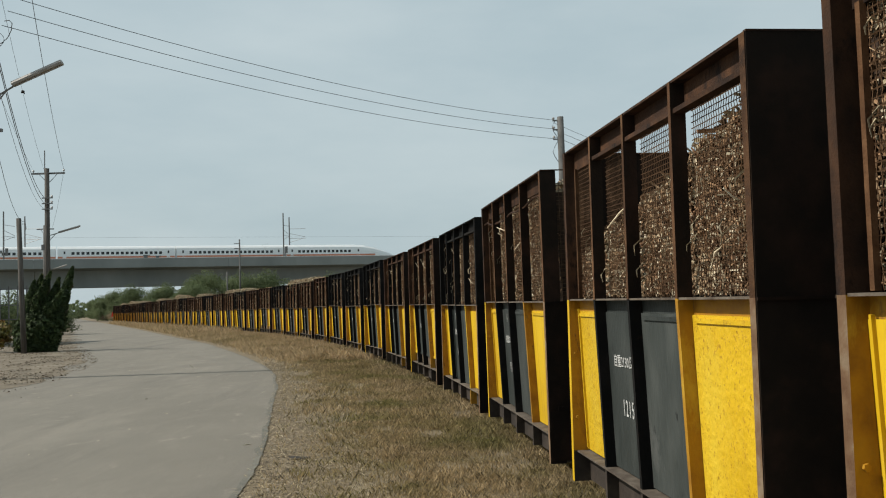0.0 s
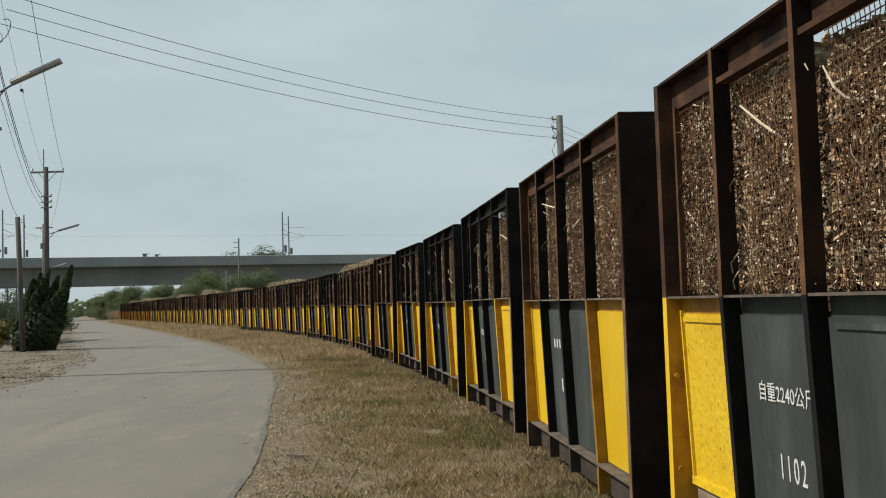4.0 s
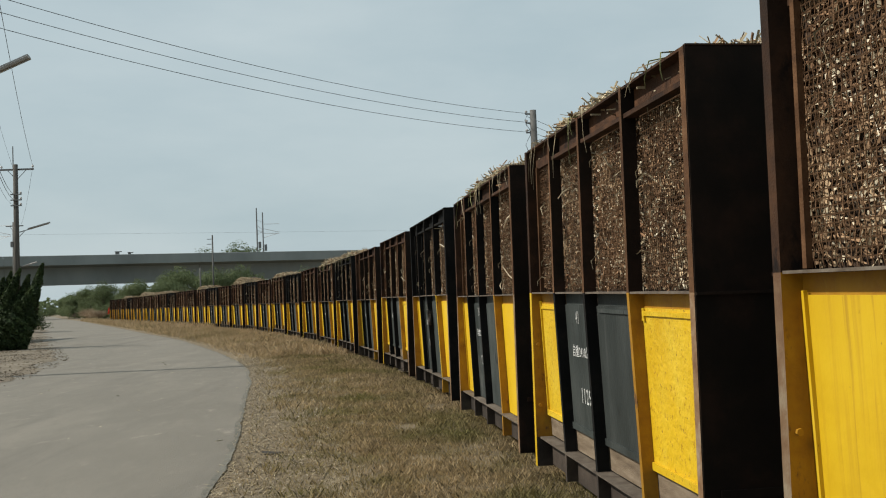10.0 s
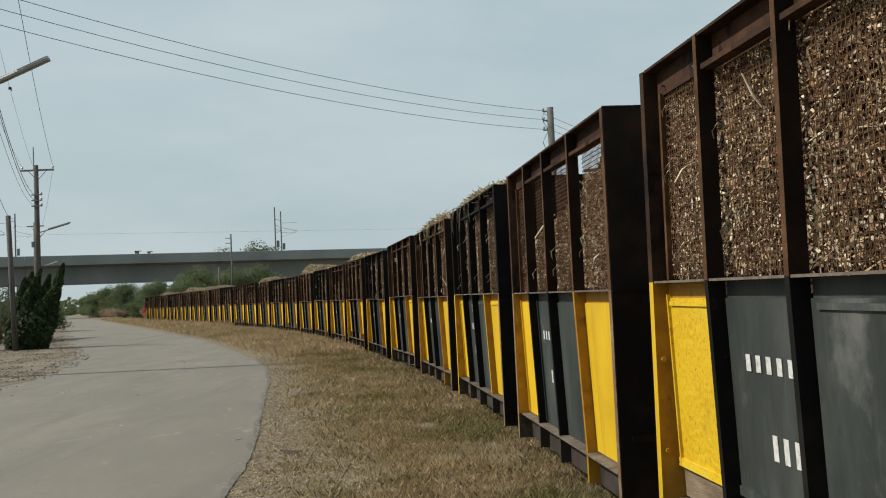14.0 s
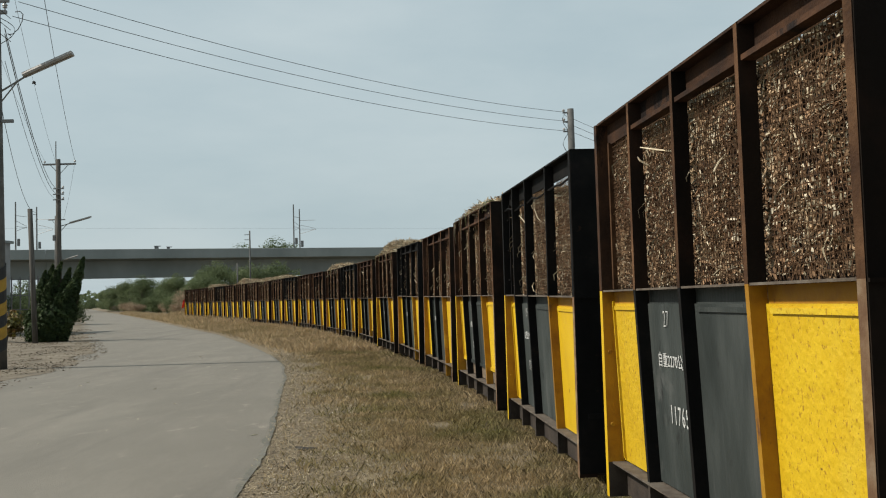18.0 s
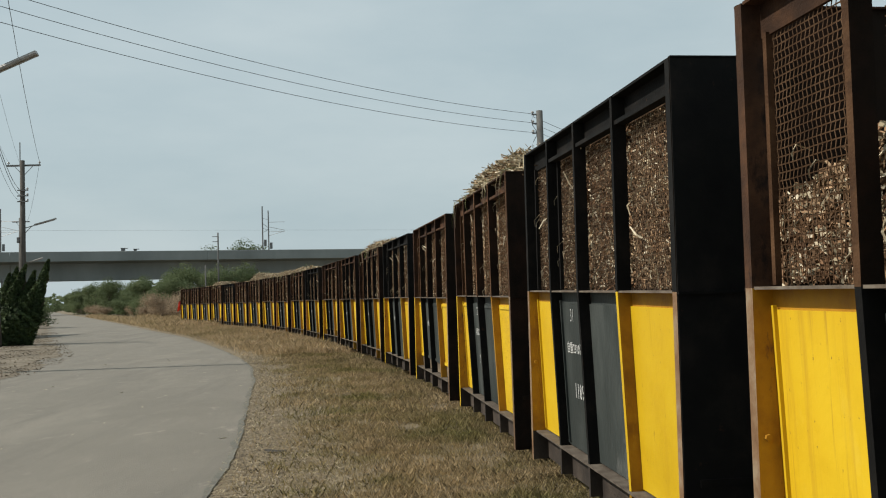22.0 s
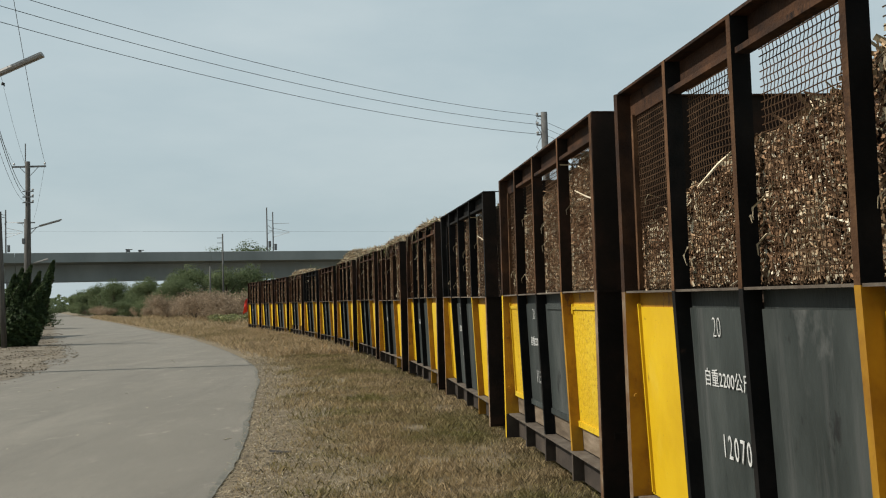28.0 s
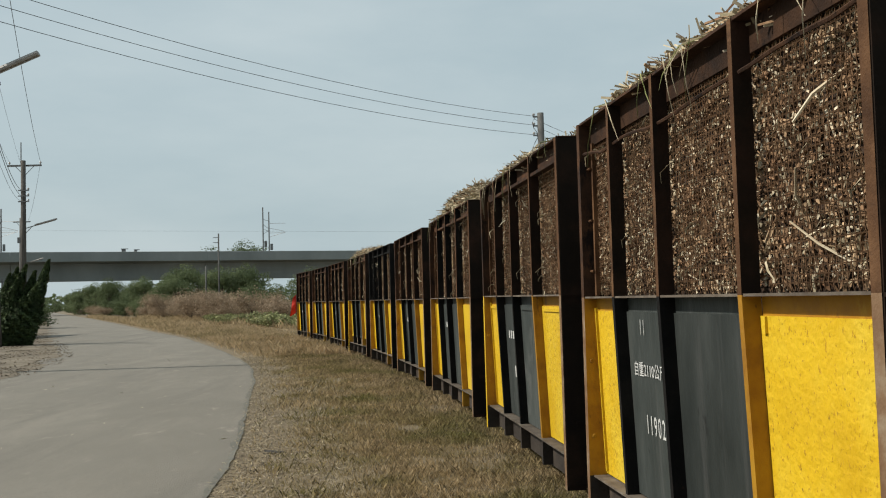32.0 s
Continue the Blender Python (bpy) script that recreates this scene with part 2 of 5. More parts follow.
BOARD = material("bare_board", [(0.078, 0.054, 0.033), (0.1404, 0.1044, 0.0693), (0.2106, 0.1656, 0.1188)], rough=0.9, scale=5, stretch=(0.6, 1, 3), bump=0.3, rnd=0.3)
SOIL = material("dry_soil", [(0.125, 0.098, 0.06), (0.17, 0.135, 0.085), (0.215, 0.175, 0.118)], rough=0.95, scale=1.1, detail=10, bump=0.4, bump_scale=35)
GRAVEL = material("gravel_verge", [(0.095, 0.07, 0.041), (0.165, 0.125, 0.076), (0.26, 0.21, 0.138)], rough=0.95, scale=14, detail=12, bump=0.9, bump_scale=60,
                  wear=[((0.12, 0.09, 0.055), 1.6, 0.52, (1, 1, 1), 0.2), ((0.32, 0.27, 0.19), 34.0, 0.62, (1, 1, 1), 0.06), ((0.06, 0.043, 0.027), 26.0, 0.62, (1, 1, 1), 0.06)])
GRASS = material("dry_grass", [(0.1431, 0.1325, 0.04452), (0.212, 0.1717, 0.0795), (0.3021, 0.2279, 0.1272), (0.3922, 0.3074, 0.1908)], rough=0.9, scale=0.8, detail=10, bump=0, island=0.75, thin=0.3)
GRASS_TAN = material("tan_grass", [(0.22, 0.18, 0.085), (0.31, 0.235, 0.13), (0.40, 0.30, 0.18), (0.48, 0.375, 0.24)], rough=0.9, scale=0.5, detail=8, bump=0, island=0.45, thin=0.35)
CONCRETE = material("viaduct_concrete", [(0.165, 0.1848, 0.1848), (0.2035, 0.2255, 0.2255), (0.242, 0.2662, 0.264)], rough=0.9, scale=0.12, detail=8, bump=0.1, bump_scale=4, stretch=(1, 1, 0.5))
WOOD = material("weathered_pole", [(0.04, 0.036, 0.032), (0.075, 0.068, 0.06), (0.12, 0.11, 0.1)], rough=0.9, scale=3, stretch=(4, 4, 0.4), bump=0.3)
POLE = material("concrete_pole", [(0.06, 0.06, 0.058), (0.095, 0.094, 0.09), (0.14, 0.138, 0.132)], rough=0.9, scale=2, bump=0.15)
METAL = material("galvanised", [(0.12, 0.12, 0.12), (0.19, 0.19, 0.19)], rough=0.5, metal=0.5, scale=5, bump=0)
CABLE = material("black_cable", [(0.02, 0.02, 0.022), (0.04, 0.04, 0.042)], rough=0.7, scale=5, bump=0)


# ---- mesh helpers ----
def mesh(name, verts, faces, mats, idx=None, smooth=False):
    me = bpy.data.meshes.new(name)
    me.from_pydata([tuple(v) for v in verts], [], faces)
    for m in mats if isinstance(mats, (list, tuple)) else [mats]:
        me.materials.append(m)
    if idx is not None:
        me.polygons.foreach_set("material_index", idx)
    if smooth:
        me.polygons.foreach_set("use_smooth", [True] * len(me.polygons))
    me.update()
    return me


BOXF = [(0, 3, 2, 1), (4, 5, 6, 7), (0, 1, 5, 4), (1, 2, 6, 5), (2, 3, 7, 6), (3, 0, 4, 7)]


class Build:
    """Collects simple solids into one mesh."""

    def __init__(self):
        self.v, self.f, self.m = [], [], []

    def add(self, verts, faces, m=0):
        o = len(self.v)
        self.v += [tuple(p) for p in verts]
        self.f += [tuple(o + i for i in q) for q in faces]
        self.m += [m] * len(faces)
        return self

    def box(self, x0, x1, y0, y1, z0, z1, m=0):
        return self.add([(x0, y0, z0), (x1, y0, z0), (x1, y1, z0), (x0, y1, z0), (x0, y0, z1), (x1, y0, z1), (x1, y1, z1), (x0, y1, z1)], BOXF, m)

    def tube(self, pts, radii, n=8, m=0, caps=True):
        pts = [Vector(p) for p in pts]
        radii = radii if isinstance(radii, (list, tuple)) else [radii] * len(pts)
        o = len(self.v)
        for i, p in enumerate(pts):
            d = (pts[min(i + 1, len(pts) - 1)] - pts[max(i - 1, 0)]).normalized()
            a = d.orthogonal() if abs(d.z) < 0.9 else Vector((1, 0, 0))
            a = (a - d * a.dot(d)).normalized()
            b = d.cross(a)
            for k in range(n):
                w = 2 * math.pi * k / n
                self.v.append(tuple(p + (a * math.cos(w) + b * math.sin(w)) * radii[i]))
        for i in range(len(pts) - 1):
            for k in range(n):
                self.f.append((o + i * n + k, o + i * n + (k + 1) % n, o + (i + 1) * n + (k + 1) % n, o + (i + 1) * n + k))
                self.m.append(m)
        if caps:
            self.f += [tuple(o + k for k in reversed(range(n))), tuple(o + (len(pts) - 1) * n + k for k in range(n))]
            self.m += [m, m]
        return self

    def mesh(self, name, mats, smooth=False):
        return mesh(name, self.v, self.f, mats, self.m, smooth)


def part(name, data, parent, m=None, label=""):
    ob = new(name, data)
    ob.parent = parent
    if m is not None:
        ob.matrix_basis = m
    if label:
        ob["label"] = label
    return ob


def thing(name, label, category, m=None, data=None, group="", kind=""):
    ob = tagged(new(name, data), label, category, group, kind)
    if m is not None:
        ob.matrix_basis = m
    return ob

# stencilled on the first dark panel: chalk mark, weight empty, number
MARKS = {0: ("", "2130", "12152"), 1: ("6", "2260", "11055"), 2: ("31", "2310", "12171"), 3: ("", "2240", "1102"), 5: ("25", "2250", "11011"),
         6: ("9", "2190", "12203"), 7: ("", "2130", "11948"), 8: ("39", "2390", "11262"), 9: ("41", "2410", "11293"), 10: ("28", "2260", "12043"),
         11: ("29", "2290", "12209"), 14: ("2", "2120", "11479"), 15: ("5", "2250", "11346"), 16: ("27", "2270", "11765"), 17: ("19", "2190", "11882"),
         18: ("23", "2230", "11698"), 19: ("15", "2150", "11900"), 20: ("31", "2310", "11896"), 21: ("27", "2270", "11684"), 22: ("", "2270", "11136"),
         23: ("21", "2210", "12213"), 25: ("20", "2200", "12070"), 26: ("30", "2300", "11330"), 27: ("25", "2250", "12190"), 28: ("23", "2230", "11688"),
         29: ("11", "2110", "11902")}


def writing(name, text, size, squeeze, space):
    """Flat painted writing as a mesh."""
    cu = bpy.data.curves.new(name, "FONT")
    cu.body, cu.size, cu.extrude, cu.space_character, cu.resolution_u = text, size, 0.0008, space, 3
    cu.offset = -size * 0.022 if name == "chalk_mark" else size * 0.004
    ob = bpy.data.objects.new(name, cu)
    scene.collection.objects.link(ob)
    me = bpy.data.meshes.new_from_object(ob.evaluated_get(bpy.context.evaluated_depsgraph_get()))
    bpy.data.objects.remove(ob)
    bpy.data.curves.remove(cu)
    me.materials.clear()
    me.materials.append(WHITE_STENCIL)
    me.transform(Matrix.Diagonal((squeeze, 1, 1, 1)))
    return me


WRITING = {}
for chalk, weight, number in MARKS.values():
    for name, text, size, squeeze, space in (("chalk_mark", chalk, 0.14, 0.7, 1.05), ("weight_mark", "\u81ea\u91cd" + weight + "\u516c\u65a4", 0.092, 0.92, 1.02), ("number_mark", number, 0.155, 0.64, 1.32)):
        if text and (name, text) not in WRITING:
            WRITING[(name, text)] = writing(name, text, size, squeeze, space)

# ---- the track: near side of the wagons, by the distance s along it from the camera ----
K_AT = [0, 6, 12, 25, 50, 80, 120, 170]
K_OF = [0.0007, -0.002, 0.0077, 0.0049, 0.0053, 0.0005, -0.0003, -0.0003]
PITCH, WAGON_L, WAGON_W = 4.2693, 3.52, 1.70
S_AXIS = np.arange(-150, 230, 0.25)
k_s = np.interp(S_AXIS, K_AT, K_OF)
k_s[S_AXIS < -20] = 0.0
T_AXIS = np.concatenate([[0], np.cumsum((k_s[1:] + k_s[:-1]) / 2 * 0.25)])
i_0 = int(np.searchsorted(S_AXIS, 0))
T_AXIS += 0.1045 - T_AXIS[i_0]
X_AXIS = np.concatenate([[0], np.cumsum(-(np.sin(T_AXIS[1:]) + np.sin(T_AXIS[:-1])) / 2 * 0.25)])
Y_AXIS = np.concatenate([[0], np.cumsum((np.cos(T_AXIS[1:]) + np.cos(T_AXIS[:-1])) / 2 * 0.25)])
X_AXIS += 1.7782 - X_AXIS[i_0]
Y_AXIS -= Y_AXIS[i_0]


def track(s, right=0.0):
    """A point beside the track at s: right is metres to the right of the wagons' near side. Also the heading."""
    th = float(np.interp(s, S_AXIS, T_AXIS))
    return (float(np.interp(s, S_AXIS, X_AXIS)) + right * math.cos(th), float(np.interp(s, S_AXIS, Y_AXIS)) + right * math.sin(th), th)


def travelled(t):
    return 3.8003 * t + 7.57e-4 * t * t + 8.02e-5 * t ** 3


def ribbon(name, left, right, z, mats, label, category):
    """A flat strip between two polylines."""
    v, f = [], []
    for a, b in zip(left, right):
        v += [(*a, z), (*b, z)]
    f = [(2 * i, 2 * i + 1, 2 * i + 3, 2 * i + 2) for i in range(len(left) - 1)]
    return thing(name, label, category, None, mesh(name, v, f, mats), kind="structure")


# ---- ground and road ----
GR = 2600.0
g = Build()
xs = [-GR, -900, -400, -200, -120, -60, -30, -15, -6, 0, 6, 15, 30, 60, 120, 300, 900, GR]
ys = [-GR, -600, -200, -60, -20, 0, 10, 20, 40, 60, 80, 120, 160, 220, 300, 500, 1000, GR]
gv = [(x, y, 0.0) for y in ys for x in xs]
gf = [(j * len(xs) + i, j * len(xs) + i + 1, (j + 1) * len(xs) + i + 1, (j + 1) * len(xs) + i) for j in range(len(ys) - 1) for i in range(len(xs) - 1)]
thing("ground", "flat dry brown soil with withered grass beside the road", "ground", None, mesh("ground", gv, gf, SOIL), kind="structure")

EDGE_Y = [-120, -40, 0, 8.2, 10.75, 15.6, 20, 24.2, 31, 44.9, 58.6, 85, 134, 200, 300, 480]
EDGE_R = [2.0, -0.6, -1.5, -1.75, -2.04, -2.84, -3.5, -4.35, -6.36, -11.1, -16.6, -27.0, -46.6, -73.5, -114, -188]
EDGE_L = [-6.5, -7.2, -8.3, -8.7, -8.9, -9.3, -9.7, -10.3, -12.1, -17.6, -23.2, -33.3, -52.5, -79.3, -120, -194]
road_y = [y / 2 for y in range(-80, 8)] + [4 + 0.12 * k for k in range(217)] + [y / 2 for y in range(61, 160)] + [float(y) for y in range(80, 480, 4)]


def smooth_at(y, arr):
    return sum(float(np.interp(y + d, EDGE_Y, arr)) for d in (-2, -1, 0, 1, 2)) / 5


def road_right(y):
    return smooth_at(y, EDGE_R)


def road_left(y):
    return smooth_at(y, EDGE_L)


rough = [noise.noise((0.0, y * 0.5, 3.0)) * 0.05 + noise.noise((5.0, y * 3.1, 3.0)) * 0.03 + noise.noise((8.0, y * 9.3, 3.0)) * 0.014 for y in road_y]
ribbon("road", [(road_left(y) + r, y) for y, r in zip(road_y, rough)], [(road_right(y) - r, y) for y, r in zip(road_y, rough)], 0.020, ASPHALT,
       "narrow grey asphalt road bending to one side", "road")
inner = [0.05 + 0.05 * noise.noise((2.0, y * 0.7, 6.0)) + 0.05 * noise.noise((2.0, y * 1.9, 6.0)) for y in road_y]
ribbon("road_edge", [(road_right(y) - r - w, y) for y, r, w in zip(road_y, rough, inner)], [(road_right(y) - r + 0.012, y) for y, r in zip(road_y, rough)], 0.0235, ASPHALT_EDGE,
       "dark crumbling edge of the asphalt", "road edge")
bank_y = [14 + 0.25 * k for k in range(300)]
bank = [0.35 + 0.75 * noise.noise((4.0, y * 0.33, 2.0)) + 0.3 * noise.noise((4.0, y * 1.7, 2.0)) for y in bank_y]
ribbon("dirt_bank", [(road_left(y) - 14, y) for y in bank_y], [(road_left(y) + w, y) for y, w in zip(bank_y, bank)], 0.027, DIRT,
       "grey-brown dirt and leaf litter spilling onto the road", "dirt")
verge_w = [0.95 + 0.3 * noise.noise((9.0, y * 0.35, 1.0)) for y in road_y]
ribbon("gravel_verge", [(road_right(y) - 0.1, y) for y in road_y], [(road_right(y) + w, y) for y, w in zip(road_y, verge_w)], 0.011, GRAVEL,
       "crumbled gravel verge along the asphalt edge", "verge")

# ---- viaduct ----
BR_O, BR_D = Vector((-59.6, 207.0, 0)), Vector((0.934, 0.357, 0)).normalized()
BR_N = Vector((-BR_D.y, BR_D.x, 0))
BR_M = Matrix(((BR_D.x, BR_N.x, 0, BR_O.x), (BR_D.y, BR_N.y, 0, BR_O.y), (0, 0, 1, 0), (0, 0, 0, 1)))
viaduct = thing("viaduct", "grey concrete railway viaduct with a deep box girder and plain parapets", "viaduct", BR_M, kind="structure")
SPAN = 40.0


def extrude_profile(prof, x0, x1, m=0):
    n = len(prof)
    return Build().add([(x0, *p) for p in prof] + [(x1, *p) for p in prof],
                       [tuple(range(n)), tuple(reversed(range(n, 2 * n)))] + [(i, i + n, (i + 1) % n + n, (i + 1) % n) for i in range(n)], m)


par = extrude_profile([(0, 11.3), (0, 13.3), (0.3, 13.37), (0.3, 11.9), (0.5, 11.5)], 0.02, SPAN - 0.02).mesh("parapet", CONCRETE)
par2 = extrude_profile([(12.4, 11.5), (12.7, 11.9), (12.7, 13.28), (13, 13.28), (13, 11.3)], 0.02, SPAN - 0.02).mesh("far_parapet", CONCRETE)
slab = Build().box(0.02, SPAN - 0.02, 7.6, 10.4, 11.604, 12.8).mesh("track_slab", CONCRETE)
gir = extrude_profile([(0.3, 11.3), (0.3, 11.6), (12.7, 11.6), (12.7, 11.3), (9.6, 10.9), (9.0, 7.3), (4.0, 7.3), (3.4, 10.9)], 0.03, SPAN - 0.03).mesh("girder", CONCRETE)
pier = Build().box(-1.3, 1.3, 4.0, 9.0, 0, 6.2).box(-1.6, 1.6, 3.6, 9.4, 6.2, 7.28).mesh("pier", CONCRETE)
for k in range(-15, 10):
    x0 = k * SPAN + 13.0
    mm = Matrix.Translation((x0, 0, 0))
    part("parapet", par, viaduct, mm)
    part("parapet", par2, viaduct, mm)
    part("girder", gir, viaduct, mm)
    part("track_slab", slab, viaduct, mm)
    part("pier", pier, viaduct, mm)

# ---- cane wagons ----
TIP, ROOT, FLOOR, SILL_Z, DIV_Z, TOP_Z = WAGON_W / 2, WAGON_W / 2 - 0.085, 0.17, 0.40, 1.585, 2.76
HALF = WAGON_L / 2
RIBS = [HALF, HALF - 0.84, HALF - 1.65, HALF - 2.54, -HALF]   # from the end away from the camera


def wavy_grid(x0, x1, z0, z1, step, crimp, seed, r=0.0023):
    """Wire mesh in the xz plane, bulged by the load: three-sided wires, the upright ones crimped in and out."""
    v, f = [], []

    def wire(pts, r=r):
        o = len(v)
        for i, (x, y, z) in enumerate(pts):
            upright = abs(pts[0][0] - pts[-1][0]) < abs(pts[0][2] - pts[-1][2])
            for k in range(3):
                a = 2 * math.pi * k / 3 + 0.5
                c, s = math.cos(a) * r, math.sin(a) * r
                v.append((x + c, y + s, z) if upright else (x, y + c, z + s))
        for i in range(len(pts) - 1):
            for k in range(3):
                a, b = o + i * 3 + k, o + i * 3 + (k + 1) % 3
                f.append((a, b, b + 3, a + 3))

    def bulge(x, z):
        u, w = (x - x0) / (x1 - x0), (z - z0) / (z1 - z0)
        return 4.0 * u * (1 - u) * w * (1 - w) * (0.03 + 0.05 * noise.noise((x * 1.3 + seed, z * 1.6, seed * 0.7)))

    def sag(x, z):
        u, w = (x - x0) / (x1 - x0), (z - z0) / (z1 - z0)
        return 4.0 * u * (1 - u) * w * (1 - w) * 0.06 * noise.noise((x * 1.5 + seed, z * 1.1, seed * 1.9))

    nx, nz = int((x1 - x0) / step), int((z1 - z0) / step)
    for i in range(1, nx):
        x = x0 + (x1 - x0) * i / nx
        pts = []
        for j in range(nz + 1):
            z = z0 + (z1 - z0) * j / nz
            side = 1 if j % 2 else -1
            pts.append((x + 1.1 * crimp * side + 0.6 * sag(x, z), bulge(x, z) + (0.0005 + 0.9 * crimp) * side, z))
        wire(pts)
    for j in range(1, nz):
        z = z0 + (z1 - z0) * j / nz
        wire([(x0 + (x1 - x0) * q / 10, bulge(x0 + (x1 - x0) * q / 10, z), z + sag(x0 + (x1 - x0) * q / 10, z)) for q in range(11)], r * 1.35)
    return v, f


def grid_mesh(x0, x1, z0, z1, crimp, seed, step=0.031):
    v, f = wavy_grid(x0, x1, z0, z1, step, crimp, seed)
    return mesh("wire_mesh", v, f, WIRE if crimp < 0.0016 else WIRE_DARK)


def plain_grid(x0, x1, z0, z1, step=0.034, r=0.0026, flip=False):
    b = Build()
    nx, nz = int((x1 - x0) / step), int((z1 - z0) / step)
    for i in range(1, nx):
        x = x0 + (x1 - x0) * i / nx
        b.tube([(x, 0, z0), (x, 0, z1)] if not flip else [(0, x, z0), (0, x, z1)], r, 3, caps=False)
    for j in range(1, nz):
        z = z0 + (z1 - z0) * j / nz
        b.tube([(x0, 0.004, z), (x1, 0.004, z)] if not flip else [(0.004, x0, z), (0.004, x1, z)], r, 3, caps=False)
    return b.mesh("wire_mesh", WIRE_DARK)


def dented_sheet(name, x0, x1, z0, z1, y, th, mat, seed, amp=0.006):
    """A steel sheet with a slightly buckled face and welded edge strips."""
    nx, nz = 6, 8
    v, f = [], []
    for side in (0, 1):
        for j in range(nz + 1):
            for i in range(nx + 1):
                u, w = i / nx, j / nz
                d = amp * math.sin(math.pi * u) * math.sin(math.pi * w) * (0.4 + noise.noise((u * 2.1 + seed, w * 2.3, seed * 1.7)) * 1.6)
                v.append((x0 + (x1 - x0) * u, y + d - side * th, z0 + (z1 - z0) * w))
    n = (nx + 1) * (nz + 1)
    for j in range(nz):
        for i in range(nx):
            a = j * (nx + 1) + i
            f.append((a, a + nx + 1, a + nx + 2, a + 1))
            f.append((n + a, n + a + 1, n + a + nx + 2, n + a + nx + 1))
    rim = [i for i in range(nx + 1)] + [j * (nx + 1) + nx for j in range(1, nz + 1)] + [nz * (nx + 1) + i for i in reversed(range(nx))] + [j * (nx + 1) for j in reversed(range(1, nz))]
    f += [(rim[i], rim[(i + 1) % len(rim)], n + rim[(i + 1) % len(rim)], n + rim[i]) for i in range(len(rim))]
    return mesh(name, v, f, mat, smooth=False)


TAPER = 0.045   # the lower half leans in towards the sill


def lean_y(z):
    return TAPER * max(0.0, min(1.0, (DIV_Z - z) / (DIV_Z - SILL_Z)))


def post_mesh(prof, tapered, sy, levels, mats, mat_of):
    """One post: a profile in plan carried up through the levels; mat_of(level, face) picks the paint."""
    n = len(prof)
    v = [(x, sy * (y - (lean_y(z) if tapered else 0.0)), z) for z in levels for x, y in prof]
    f, m = [tuple(range(n)), tuple((len(levels) - 1) * n + i for i in reversed(range(n)))], [mat_of(0, 0), mat_of(len(levels) - 2, 0)]
    for k in range(len(levels) - 1):
        for i in range(n):
            f.append((k * n + i, (k + 1) * n + i, (k + 1) * n + (i + 1) % n, k * n + (i + 1) % n))
            m.append(mat_of(k, i))
    if sy < 0:
        f = [tuple(reversed(q)) for q in f]
    return mesh("post", v, f, mats, m)


